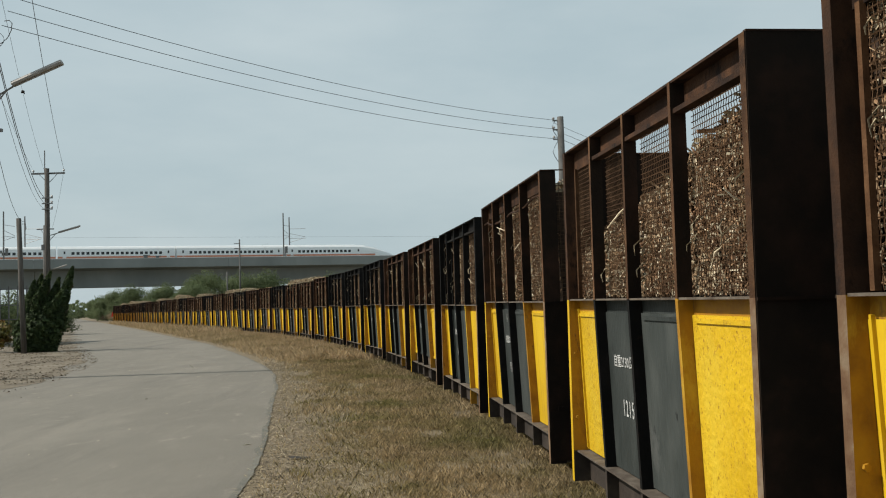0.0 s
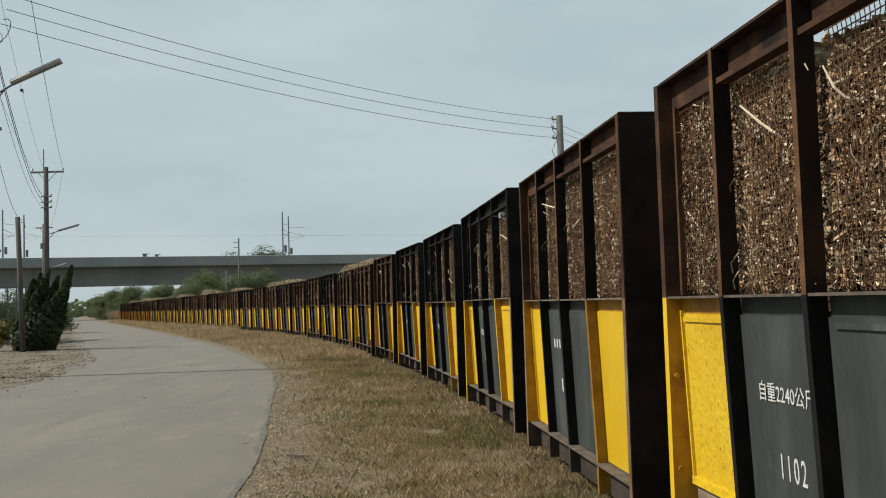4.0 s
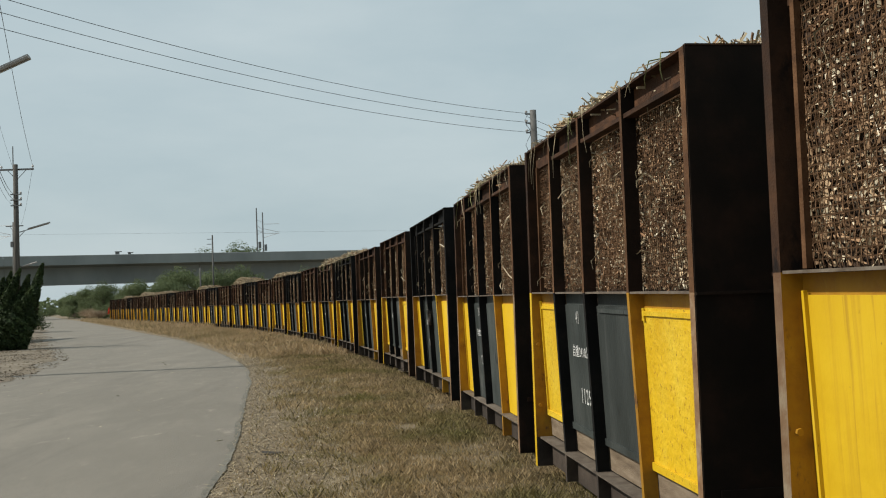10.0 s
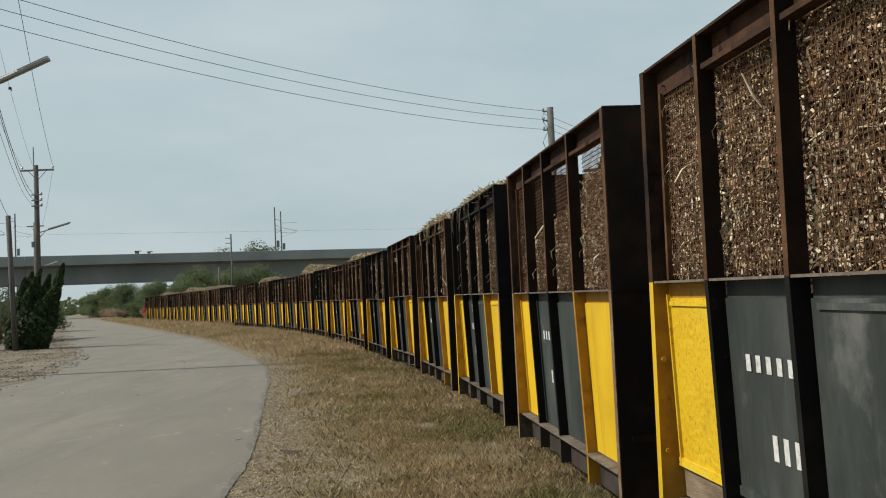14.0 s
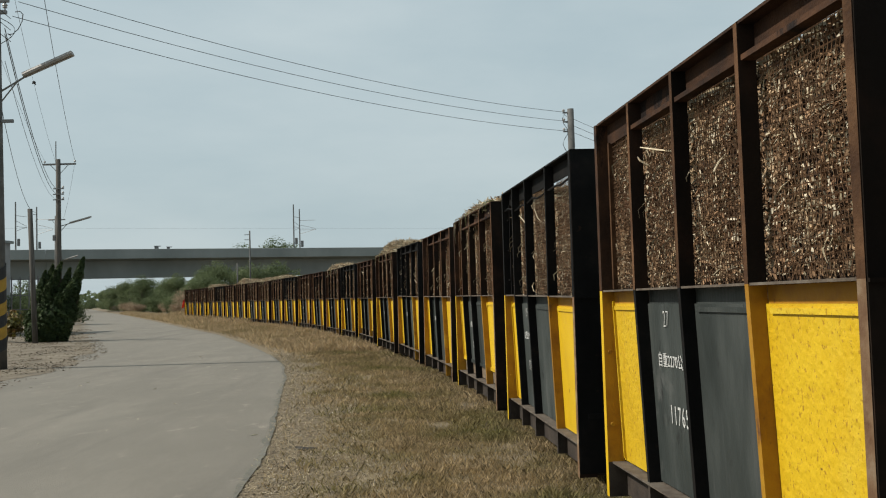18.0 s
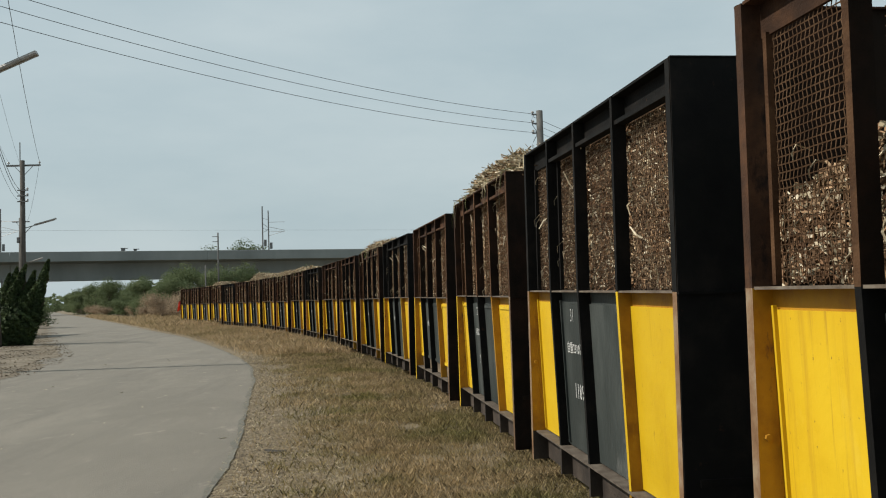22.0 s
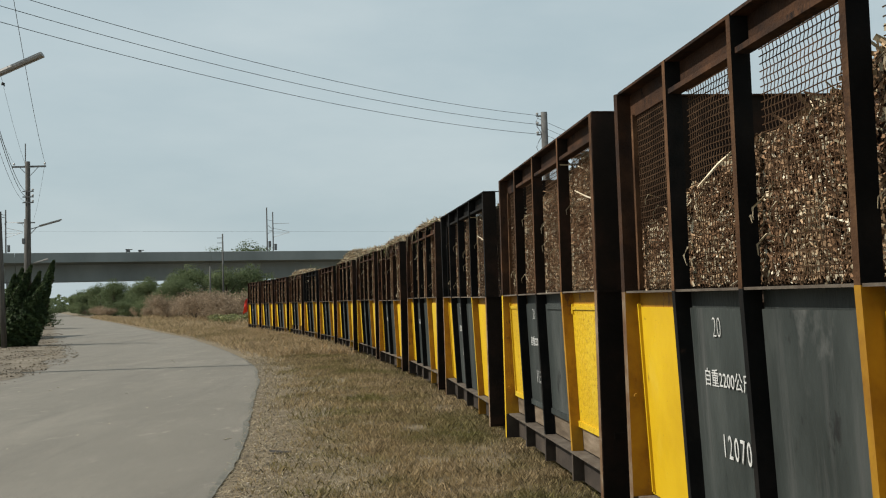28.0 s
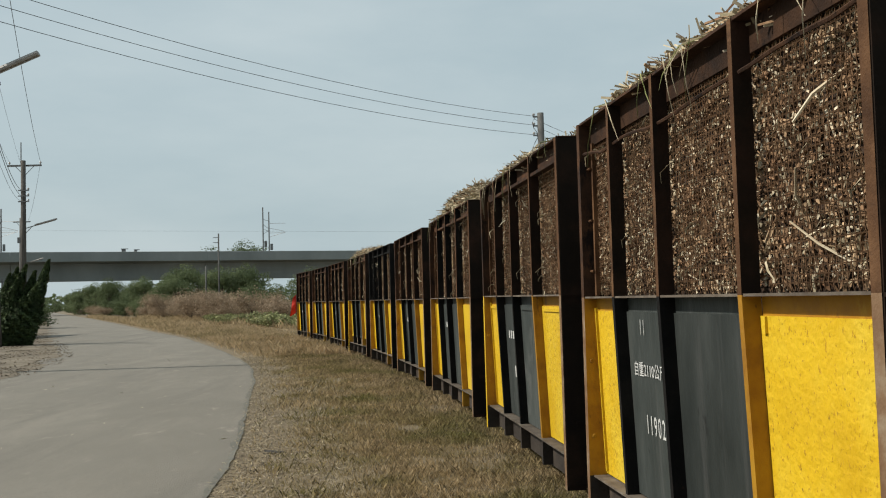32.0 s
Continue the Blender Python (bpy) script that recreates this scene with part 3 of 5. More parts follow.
def build_wagon(upper, end_kind, seed):
    """One wagon: steel box on a low frame, lower half sheeted, upper half of wire mesh between outer ribs."""
    w = new("cane_wagon")
    rng = random.Random(seed)
    ribs = [HALF, HALF - 0.71, HALF - 1.49, HALF - 2.50, -HALF] if seed in (7, 8) else RIBS
    yellow = {2: YELLOW_CHIPPED, 4: YELLOW_STREAKED, 5: YELLOW_STREAKED, 7: YELLOW_CHIPPED, 10: YELLOW_CHIPPED}.get(seed, YELLOW)
    # rusty frames take the sunlit rust on edges; others keep their own paint
    lit_steel = RUST_LIT if upper is RUST else upper
    # rusty frames: shade on the inner posts' webs is painted as a darker steel
    inner_post = BLACK if seed == 1 else (DARKEND if upper is RUST else upper)
    b = Build()
    b.box(-HALF + 0.02, HALF - 0.02, -ROOT + TAPER, ROOT - TAPER, FLOOR, SILL_Z - 0.012)
    part("underframe", b.mesh("underframe", BEAM), w)
    for sx in (-0.62, 0.62):
        ax = Build().tube([(sx, -0.46, 0.24), (sx, -0.40, 0.24), (sx, -0.36, 0.24), (sx, -0.35, 0.24), (sx, 0.35, 0.24), (sx, 0.36, 0.24), (sx, 0.40, 0.24), (sx, 0.46, 0.24)],
                          [0.2, 0.2, 0.225, 0.045, 0.045, 0.225, 0.2, 0.2], 18)
        part("wheelset", ax.mesh("wheelset", BEAM), w)
    for sx in (1, -1):
        c = Build().box(*sorted((sx * (HALF - 0.02), sx * (PITCH / 2 - 0.02))), -0.06, 0.06, 0.27, 0.37)
        part("coupler", c.mesh("coupler", BEAM), w)
    paints = [yellow, SLATE, SLATE, yellow]
    tilt = math.degrees(math.atan2(TAPER, DIV_Z - SILL_Z))
    for sy in (1, -1):
        turn = Matrix.Identity(4) if sy > 0 else pose(0, 0, 0, 0, 0, 180)
        for k in range(4):
            x1, x0 = ribs[k] - (0.064 if k == 0 else 0.013), ribs[k + 1] + 0.013
            if sy < 0:
                x0, x1 = -x1, -x0
            h = (DIV_Z - SILL_Z)
            bare = 0.17 if sy > 0 and seed == 2 else 0.0
            me = dented_sheet("side_panel", x0, x1, -h + 0.012 + bare, -0.088 if sy > 0 else -0.008, 0.012 if sy > 0 else 0, 0.012, paints[k], seed * 10 + k)
            sheet = part("side_panel", me, w, turn @ Matrix.Translation((0, ROOT, DIV_Z)) @ pose(0, 0, 0, -tilt))
            if sy > 0:
                # set-back strip; on yellow panels its ochre also carries the waist rail's shadow
                hb = Build().box(x0, x1, -0.006, 0.0, -0.10, -0.007)
                part("header_band", hb.mesh("header_band", SHADED_OCHRE if k in (0, 3) else SLATE), sheet)
                if bare:   # bottom board left bare, with a folded lip above it
                    lip = Build().box(x0 + 0.01, x1 - 0.01, 0.013, 0.026, -h + bare + 0.01, -h + bare + 0.055)
                    part("panel_lip", lip.mesh("panel_lip", paints[k]), sheet)
                    bo = Build().box(x0 + 0.004, x1 - 0.004, -0.016, -0.003, -h + 0.012, -h + bare + 0.015)
                    part("bottom_board", bo.mesh("bottom_board", BOARD), sheet, None, "bare weathered board")
                if k == 0 or (seed in (3, 5) and k == 1):
                    st = Build().box(x1 - 0.05, x1 - 0.034, 0.012, 0.028, -h + bare + 0.03, -0.07)
                    part("panel_strip", st.mesh("panel_strip", paints[k]), sheet)
                if seed % 2 == 0 and k != 1:
                    st = Build().box(x0 + 0.02, x1 - 0.06, 0.012, 0.024, -0.13, -0.105)
                    part("panel_strip", st.mesh("panel_strip", paints[k]), sheet)
                ztop = TOP_Z - 0.14
                part("wire_mesh", grid_mesh(x0 + 0.02, x1 - 0.05, DIV_Z + 0.012, ztop, 0.0015 if upper is RUST else 0.0017, seed * 4 + k), w, Matrix.Translation((0, ROOT - 0.01, 0)))
                if k > (1 if seed == 3 else 0):
                    continue
                mf = Build().box(x1 - 0.075, x1 - 0.045, -0.006, 0.02, DIV_Z + 0.012, ztop)
                part("mesh_batten", mf.mesh("mesh_batten", lit_steel), w, Matrix.Translation((0, ROOT, 0)))
        if sy < 0:
            part("wire_mesh", plain_grid(-HALF + 0.02, HALF - 0.02, DIV_Z + 0.02, TOP_Z - 0.12), w, Matrix.Translation((0, -ROOT + 0.01, 0)))
        for k, x in enumerate(ribs):
            levels = [FLOOR - 0.01 if k in (0, 4) else FLOOR + 0.01, SILL_Z, DIV_Z, TOP_Z]
            dark = k in (1, 2)
            # webs get the darker shade colours, outer flanges the sunlit ones
            mats = [BLACK if dark else SHADED_OCHRE, inner_post if 0 < k < 4 else upper, EDGE, BEAM, DARKEND, YELLOW, lit_steel]
            if k == 0:
                prof = [(x - 0.062, ROOT - 0.06), (x - 0.062, TIP), (x, TIP), (x, TIP - 0.012), (x - 0.05, TIP - 0.012), (x - 0.05, ROOT - 0.06)]
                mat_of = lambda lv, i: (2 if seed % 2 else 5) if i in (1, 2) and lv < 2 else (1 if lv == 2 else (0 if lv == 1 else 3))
            elif k == 4:
                prof = [(x, ROOT - 0.06), (x, TIP), (x + 0.06, TIP), (x + 0.06, TIP - 0.012), (x + 0.012, TIP - 0.012), (x + 0.012, ROOT - 0.06)]
                mat_of = lambda lv, i: (2 if i == 1 and lv < 2 else (6 if i == 1 else 4))
            else:
                d = rng.uniform(-0.015, 0.015)
                prof = [(x - 0.012 + d, ROOT), (x - 0.012 + d, TIP), (x + 0.028 + d, TIP), (x + 0.028 + d, TIP - 0.01), (x + d, TIP - 0.01), (x + d, ROOT)]
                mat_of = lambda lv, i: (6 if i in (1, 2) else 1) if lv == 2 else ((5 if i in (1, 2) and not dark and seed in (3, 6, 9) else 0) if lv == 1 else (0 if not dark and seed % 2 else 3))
            part("post", post_mesh(prof, 0 < k < 4, sy, levels, mats, mat_of), w)
        def rail(name, y0, y1, z0, z1, mat, x0=-HALF + 0.064, x1=HALF - 0.064):
            bb = Build().box(x0, x1, *sorted((sy * y0, sy * y1)), z0, z1)
            part(name, bb.mesh(name, mat), w)
        rail("sill_rail", ROOT - TAPER - 0.01, TIP - 0.03, SILL_Z - 0.011, SILL_Z + 0.001, SILL)
        rail("waist_rail", ROOT - 0.01, TIP - 0.006, DIV_Z - 0.006, DIV_Z + 0.006, SILL)
        rail("top_rail", ROOT - 0.012, TIP - 0.006, TOP_Z - 0.009, TOP_Z + 0.005, upper)
        rail("top_plate", ROOT - 0.012, ROOT + 0.004, TOP_Z - 0.15, TOP_Z - 0.010, upper)
        if sy > 0:
            if seed in (4, 7, 8):   # a thin bar, bent by loading
                pts = [(ribs[0] - 0.06 - (WAGON_L - 0.12) * i / 16, ROOT + 0.055, TOP_Z - 0.215 + 0.05 * noise.noise((i * 0.45, seed * 3.1, 0)) - 0.03 * math.sin(math.pi * i / 16)) for i in range(17)]
                part("lower_bar", Build().tube(pts, 0.010, 5).mesh("lower_bar", upper), w)
            else:   # an angle shelf between the posts
                for k in range(1, 4):
                    sh = Build().box(ribs[k + 1] + 0.03, ribs[k] - 0.014, ROOT + 0.0045, TIP - 0.012, TOP_Z - 0.176, TOP_Z - 0.167)
                    sh.box(ribs[k + 1] + 0.03, ribs[k] - 0.014, TIP - 0.018, TIP - 0.0121, TOP_Z - 0.167, TOP_Z - 0.150)
                    part("lower_bar", sh.mesh("lower_bar", upper), w)
            for zz in ((0.98,) if seed in (1, 3, 5) else (0.66, 1.16)):
                bo = Build().tube([(HALF - 0.062, ROOT + 0.045, zz), (HALF - 0.078, ROOT + 0.045, zz)], 0.015, 6)
                part("bolt", bo.mesh("bolt", SHADED_OCHRE), w, None, "rusty bolt head")
    if seed in (7, 8):   # rungs welded across the mouth of the front post
        for zz in (1.76, 2.1, 2.45):
            part("rung", Build().tube([(HALF - 0.05, ROOT + 0.03, zz), (HALF - 0.13, ROOT + 0.03, zz)], 0.009, 6).mesh("rung", lit_steel), w)
    if seed in (2, 7):   # a hinge left on the rearmost panel
        part("hinge", Build().box(ribs[3] - 0.075, ribs[3] - 0.045, ROOT + 0.002, ROOT + 0.02, DIV_Z - 0.16, DIV_Z - 0.09).mesh("hinge", yellow), w)
    for sx in (1, -1):   # end sheets lie flush over the corner posts
        xa, xb = sorted((sx * (HALF + 0.001), sx * (HALF + 0.007)))
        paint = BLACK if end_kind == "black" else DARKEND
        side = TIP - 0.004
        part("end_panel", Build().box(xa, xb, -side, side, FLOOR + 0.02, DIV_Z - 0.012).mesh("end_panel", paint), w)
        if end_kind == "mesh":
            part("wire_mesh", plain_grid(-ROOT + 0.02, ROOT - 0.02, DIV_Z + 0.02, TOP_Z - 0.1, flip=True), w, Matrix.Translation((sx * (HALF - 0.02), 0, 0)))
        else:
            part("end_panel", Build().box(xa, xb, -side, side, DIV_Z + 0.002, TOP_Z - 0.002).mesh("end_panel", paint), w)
        part("end_rail", Build().box(*sorted((sx * (HALF + 0.002), sx * (HALF + 0.018))), -side, side, DIV_Z - 0.012, DIV_Z + 0.002).mesh("end_rail", paint), w)
        part("end_rail", Build().box(*sorted((sx * (HALF - 0.02), sx * (HALF + 0.012))), -side, side, TOP_Z - 0.002, TOP_Z + 0.006).mesh("end_rail", upper), w)
        part("end_rail", Build().box(*sorted((sx * (HALF + 0.007), sx * (HALF + 0.014))), -ROOT, ROOT, 0.62, 0.66).mesh("end_rail", paint), w)
    return w


def billet(rng, p, d, L, r):
    """A short three-sided stick at p along d."""
    d = Vector(d).normalized()
    a = d.orthogonal().normalized()
    b2 = d.cross(a)
    p = Vector(p)
    vs = []
    for e in (-0.5, 0.5):
        for k in range(3):
            w = 2 * math.pi * k / 3 + rng.random()
            vs.append(tuple(p + d * L * e + (a * math.cos(w) + b2 * math.sin(w)) * r))
    return vs


BIL_F = [(0, 2, 1), (3, 4, 5), (0, 1, 4, 3), (1, 2, 5, 4), (2, 0, 3, 5)]


def build_load(level, heap, slant, seed):
    """Chopped cane: a core coloured dark as the shade in the gaps, billets packed against the mesh, billets and dry
    leaves on the top.
    """
    rng = random.Random(seed)
    hx, hy = HALF - 0.035, ROOT - 0.055
    z0 = SILL_Z + 0.02

    def top(x, y):
        u = x / hx
        z = level + heap * (1 - abs(y / hy) ** 5) * (1 - abs(u) ** 6) + slant * u
        return z + 0.05 * noise.noise((x * 1.9 + seed, y * 2.3, 0)) + 0.025 * noise.noise((x * 6 + seed, y * 6, 5))

    b = Build()
    nx, ny = 26, 12
    tv = [(-hx + 2 * hx * i / nx, -hy + 2 * hy * j / ny) for j in range(ny + 1) for i in range(nx + 1)]
    b.v = [(x, y, top(x, y) - 0.02) for x, y in tv]
    b.f = [(j * (nx + 1) + i, j * (nx + 1) + i + 1, (j + 1) * (nx + 1) + i + 1, (j + 1) * (nx + 1) + i) for j in range(ny) for i in range(nx)]
    b.m = [3] * len(b.f)
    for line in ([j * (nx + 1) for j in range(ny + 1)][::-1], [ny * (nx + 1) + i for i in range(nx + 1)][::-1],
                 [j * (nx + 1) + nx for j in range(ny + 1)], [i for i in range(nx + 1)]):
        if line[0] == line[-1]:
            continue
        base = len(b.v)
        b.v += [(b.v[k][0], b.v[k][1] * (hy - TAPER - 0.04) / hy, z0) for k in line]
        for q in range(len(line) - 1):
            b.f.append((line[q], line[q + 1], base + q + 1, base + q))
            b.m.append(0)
    for k in range(10400):   # against the mesh on the near side, and some on the ends
        if k < 9100:
            x, y = rng.uniform(-hx + 0.03, hx - 0.03), hy + rng.uniform(-0.006, 0.022)
            d = (rng.gauss(0, 0.8), rng.gauss(0, 0.22), rng.gauss(0, 1))
        else:
            x, y = rng.choice((-1, 1)) * (hx - rng.uniform(0.016, 0.028)), rng.uniform(-hy, hy)
            d = (rng.gauss(0, 0.3), rng.gauss(0, 1), rng.gauss(0, 0.8))
        zt = top(x, y)
        z = rng.uniform(DIV_Z + 0.02, max(DIV_Z + 0.1, zt))
        L, r = (rng.uniform(0.012, 0.042), rng.uniform(0.0035, 0.0085)) if rng.random() < 0.88 else (rng.uniform(0.06, 0.16), rng.uniform(0.002, 0.007))
        q = rng.random() - 0.10 * noise.noise((x * 1.7 + seed, z * 1.9, 3.0))
        b.add(billet(rng, (x, y, z), d, L, r), BIL_F, 4 if q > 0.87 else (2 if q > 0.76 else 1))
    for k in range(900):
        x, y = rng.uniform(-hx + 0.05, hx - 0.05), rng.uniform(-hy + 0.03, hy - 0.01)
        d = (rng.gauss(0, 1), rng.gauss(0, 1), rng.gauss(0, 0.25))
        long = rng.random() < (0.3 if heap > 0.1 else 0.12)
        L, r = (rng.uniform(0.12, 0.32), rng.uniform(0.003, 0.008)) if long else (rng.uniform(0.06, 0.2), rng.uniform(0.008, 0.016))
        b.add(billet(rng, (x, y, top(x, y) + rng.uniform(-0.01, 0.035)), d, L, r), BIL_F, 2 if rng.random() < 0.5 else 1)
    if heap > 0.15:   # loose trash combed over the rim
        for k in range(int(1300 + 3500 * (heap - 0.15))):
            x, y = rng.uniform(-hx + 0.03, hx - 0.03), rng.uniform(hy * 0.2, hy + 0.03)
            d = (rng.gauss(0, 1), rng.gauss(0.2, 0.7), rng.gauss(0.05, 0.28))
            b.add(billet(rng, (x, y, top(x, y) + rng.uniform(0.0, 0.05) + 0.10 * max(0.0, noise.noise((x * 2.3 + seed, y * 2, 8)))), d, rng.uniform(0.05, 0.26), rng.uniform(0.0025, 0.009)), BIL_F, 2 if rng.random() < 0.6 else (4 if rng.random() < 0.5 else 1))
        for k in range(15):   # leaves that hang over the rim, bent at the middle
            x, y, z = rng.uniform(-hx + 0.05, hx - 0.05), TIP + 0.01, TOP_Z + 0.02
            dx, L, r = rng.gauss(0, 0.14), rng.uniform(0.08, 0.38), rng.uniform(0.002, 0.0055)
            b.tube([(x - dx, y - 0.12, z + 0.03), (x, y, z + 0.012), (x + dx * 0.7, y + 0.02, z - L * 0.6), (x + dx, y + 0.012, z - L)], [r, r, r * 0.8, r * 0.3], 3, 5 if k % 3 == 0 else 2)
    for k in range(3):   # whole stalks wedged in the mesh
        x, z, y = rng.uniform(-hx + 0.2, hx - 0.2), rng.uniform(DIV_Z + 0.15, min(level, TOP_Z - 0.3)), ROOT + 0.022
        dx, dz, r = rng.gauss(0, 0.09), rng.choice((-1, 1)) * rng.uniform(0.04, 0.10), rng.uniform(0.005, 0.008)
        b.tube([(x - dx, hy, z - dz), (x, y, z), (x + dx, y + rng.uniform(0.01, 0.06), z + dz)], [r, r, r * 0.7], 5, 4)
    for k in range(34):   # curled scraps that poke out through the mesh
        x, z = rng.uniform(-hx + 0.1, hx - 0.1), rng.uniform(DIV_Z + 0.05, min(level, TOP_Z - 0.15))
        L, r, dx = rng.uniform(0.04, 0.15), rng.uniform(0.002, 0.006), rng.gauss(0, 0.6)
        y = ROOT + rng.uniform(0.0, 0.015)
        b.tube([(x, hy, z), (x + dx * L * 0.4, y, z + 0.02), (x + dx * L * 0.8, y + L * 0.35, z - L * 0.2), (x + dx * L, y + L * 0.3, z - L * 0.6)], [r, r, r * 0.9, r * 0.5], 3, 2)
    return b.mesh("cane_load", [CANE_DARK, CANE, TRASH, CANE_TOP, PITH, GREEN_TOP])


MODELS = {
    "rust": [build_wagon(RUST, "solid", 1), build_wagon(RUST, "solid", 2), build_wagon(RUST, "solid", 5), build_wagon(RUST, "solid", 10)],
    "black": [build_wagon(BLACK, "black", 3), build_wagon(BLACK, "black", 6)],
    "open": [build_wagon(RUST, "mesh", 4)],
    "rust_rung": [build_wagon(RUST, "solid", 7)],
    "black_rung": [build_wagon(BLACK, "black", 8)],
    "black_open": [build_wagon(BLACK, "mesh", 9)],
}
for models in MODELS.values():
    for w in models:
        w.matrix_basis = pose(0, 0, 0)
LOADS = {   # slant lifts the load towards the far end
    "full": [build_load(TOP_Z - 0.10, 0.12, 0.0, 11), build_load(TOP_Z - 0.15, 0.12, 0.02, 12)],
    "fall": [build_load(TOP_Z - 0.24, 0.10, 0.15, 13)],
    "scant": [build_load(TOP_Z - 0.52, 0.08, -0.33, 14)],
    "rise": [build_load(TOP_Z - 0.33, 0.08, -0.16, 18)],
    "heap": [build_load(TOP_Z - 0.04, 0.19, 0.06, 15), build_load(TOP_Z - 0.03, 0.21, 0.05, 16)],
    "mound": [build_load(TOP_Z - 0.02, 0.34, 0.06, 17)],
}
# wagon by wagon, from the one beside the camera to the last: frame, load
TRAIN = """rust full|rust scant|open full|black full|rust fall|rust full|black rise|black full|black fall|rust full|rust heap|rust heap|black rise|rust full|
rust scant|black heap|rust heap|rust full|black_rung fall|rust heap|rust scant|black full|rust mound|rust full|black fall|rust heap|rust scant|rust rise|black_open rise|
rust heap|rust_rung heap|rust heap|rust mound|rust full|black full|rust heap|rust full|rust full|rust rise""".replace("\n", "").split("|")
# which of the rusty ones: 0 sound paint, 1 bare boards at the foot, 2 rust-streaked, 3 blistered paint
PICK = {-1: 2, 0: 3, 3: 1, 8: 2, 9: 1, 12: 1, 13: 2, 16: 3, 18: 1, 19: 2, 21: 3, 22: 1, 26: 1, 30: 3, 32: 2, 34: 1}
LOOK = {"rust": "rusty brown", "black": "black", "open": "mesh-ended rusty brown", "rust_rung": "rusty runged", "black_rung": "black runged", "black_open": "mesh-ended black"}
FILL = {"full": "full of cane", "fall": "part-filled", "rise": "part-filled", "scant": "half empty", "heap": "heaped with cane", "mound": "piled high"}


def lettering(name, text, wagon, x, z):
    me = WRITING[(name, text)]
    tilt = math.degrees(math.atan2(TAPER, DIV_Z - SILL_Z))
    part(name, me, wagon, Matrix.Translation((x, ROOT - lean_y(z) + 0.019, z)) @ pose(0, 0, 0, -tilt) @ pose(0, 0, 0, 90, 0, 180), "white stencilled writing")


def mark_wagon(w, i, runged):
    x = HALF - 0.66 if runged else RIBS[1]
    if i in MARKS:
        chalk, weight, number = MARKS[i]
        if chalk:
            lettering("chalk_mark", chalk, w, x - 0.30, 1.36)
        lettering("weight_mark", "\u81ea\u91cd" + weight + "\u516c\u65a4", w, x - 0.16, 1.13)
        lettering("number_mark", number, w, x - 0.31, 0.80)
    else:   # worn writing that cannot be read
        for dx, z, n, hgt in ((0.2, 1.17, 5, 0.075), (0.4, 0.80, 4, 0.11)):
            for k in range(n):
                bar = Build().box(-0.045, 0.0, 0, 0.002, 0, hgt).mesh("worn_mark", WHITE_STENCIL)
                part("worn_mark", bar, w, Matrix.Translation((x - dx - 0.1 * k, ROOT - lean_y(z) + 0.018, z)) @ pose(0, 0, 0, -2.2))


wagons = []
used = {k: 0 for k in MODELS}
taken = set()
lused = {k: 0 for k in LOADS}
rng_w = random.Random(5)
mark_later = []
for i, row in enumerate(TRAIN):
    kind_w, fill = row.split()
    models = MODELS[kind_w]
    n = PICK.get(i - 1, 0) if kind_w == "rust" else used[kind_w] % len(models)
    used[kind_w] += 1
    w = copy_thing(models[n], pose(0, 0, 0)) if models[n] in taken else models[n]
    taken.add(models[n])
    tagged(w, "yellow and slate wagon, %s upper frame, %s" % (LOOK[kind_w], FILL[fill]), "wagon", "wagons of the cane train")
    mark_later.append((w, i - 1, kind_w.endswith("_rung")))
    loads = LOADS[fill]
    ln = lused[fill]
    lused[fill] += 1
    load = thing("cane_load", "chopped brown sugar cane packed inside a wagon", "sugar cane", None, loads[ln % len(loads)], "loads of the cane train", "stuff")
    wagons.append((i - 1, w, load, pose(0, 0, 0, rng_w.uniform(-0.3, 0.3), 0, rng_w.uniform(-0.15, 0.15)), rng_w.random()))
for w, i, runged in mark_later:
    mark_wagon(w, i, runged)

# a tin hooked on a post, with a bunch of twigs in it
TIN = material("dull_tin", [(0.05, 0.035, 0.028), (0.10, 0.085, 0.075)], rough=0.7, metal=0.2, scale=14, bump=0.1)
w_tin = wagons[12][1]
part("tin", Build().tube([(0, 0, 0), (0, 0, 0.12), (0, 0, 0.125), (0, 0, 0.02)], [0.027, 0.029, 0.025, 0.022], 14).mesh("tin", TIN, True), w_tin,
     Matrix.Translation((RIBS[2] - 0.065, TIP - 0.02, 1.13)), "dull tin hung on the post")
rng_t = random.Random(8)
for k in range(7):
    dx, dy = rng_t.uniform(-0.09, 0.09), rng_t.uniform(-0.03, 0.05)
    part("twig", Build().tube([(RIBS[2] - 0.065 + dx * 0.15, TIP - 0.02 + dy * 0.2, 1.16), (RIBS[2] - 0.065 + dx * 0.6, TIP - 0.02 + dy * 0.6, 1.29), (RIBS[2] - 0.065 + dx, TIP - 0.015 + dy, rng_t.uniform(1.33, 1.43))],
                              [0.004, 0.0035, 0.002], 5).mesh("twig", BARK), w_tin)

# ---- high-speed train on the viaduct ----
WHITE_TRAIN = material("white_train_paint", [(0.72, 0.74, 0.75), (0.78, 0.8, 0.8)], rough=0.35, scale=1, bump=0)
ORANGE = material("orange_stripe", [(0.50, 0.19, 0.11), (0.58, 0.24, 0.15)], rough=0.4, scale=1, bump=0)
DARK_GLASS = material("dark_glass", [(0.02, 0.022, 0.025), (0.035, 0.038, 0.04)], rough=0.15, scale=1, bump=0)
express = thing("express_train", "white high-speed train with an orange stripe on the viaduct", "train", BR_M @ Matrix.Translation((54.3, 9.0, 0)))
RAIL = 12.85


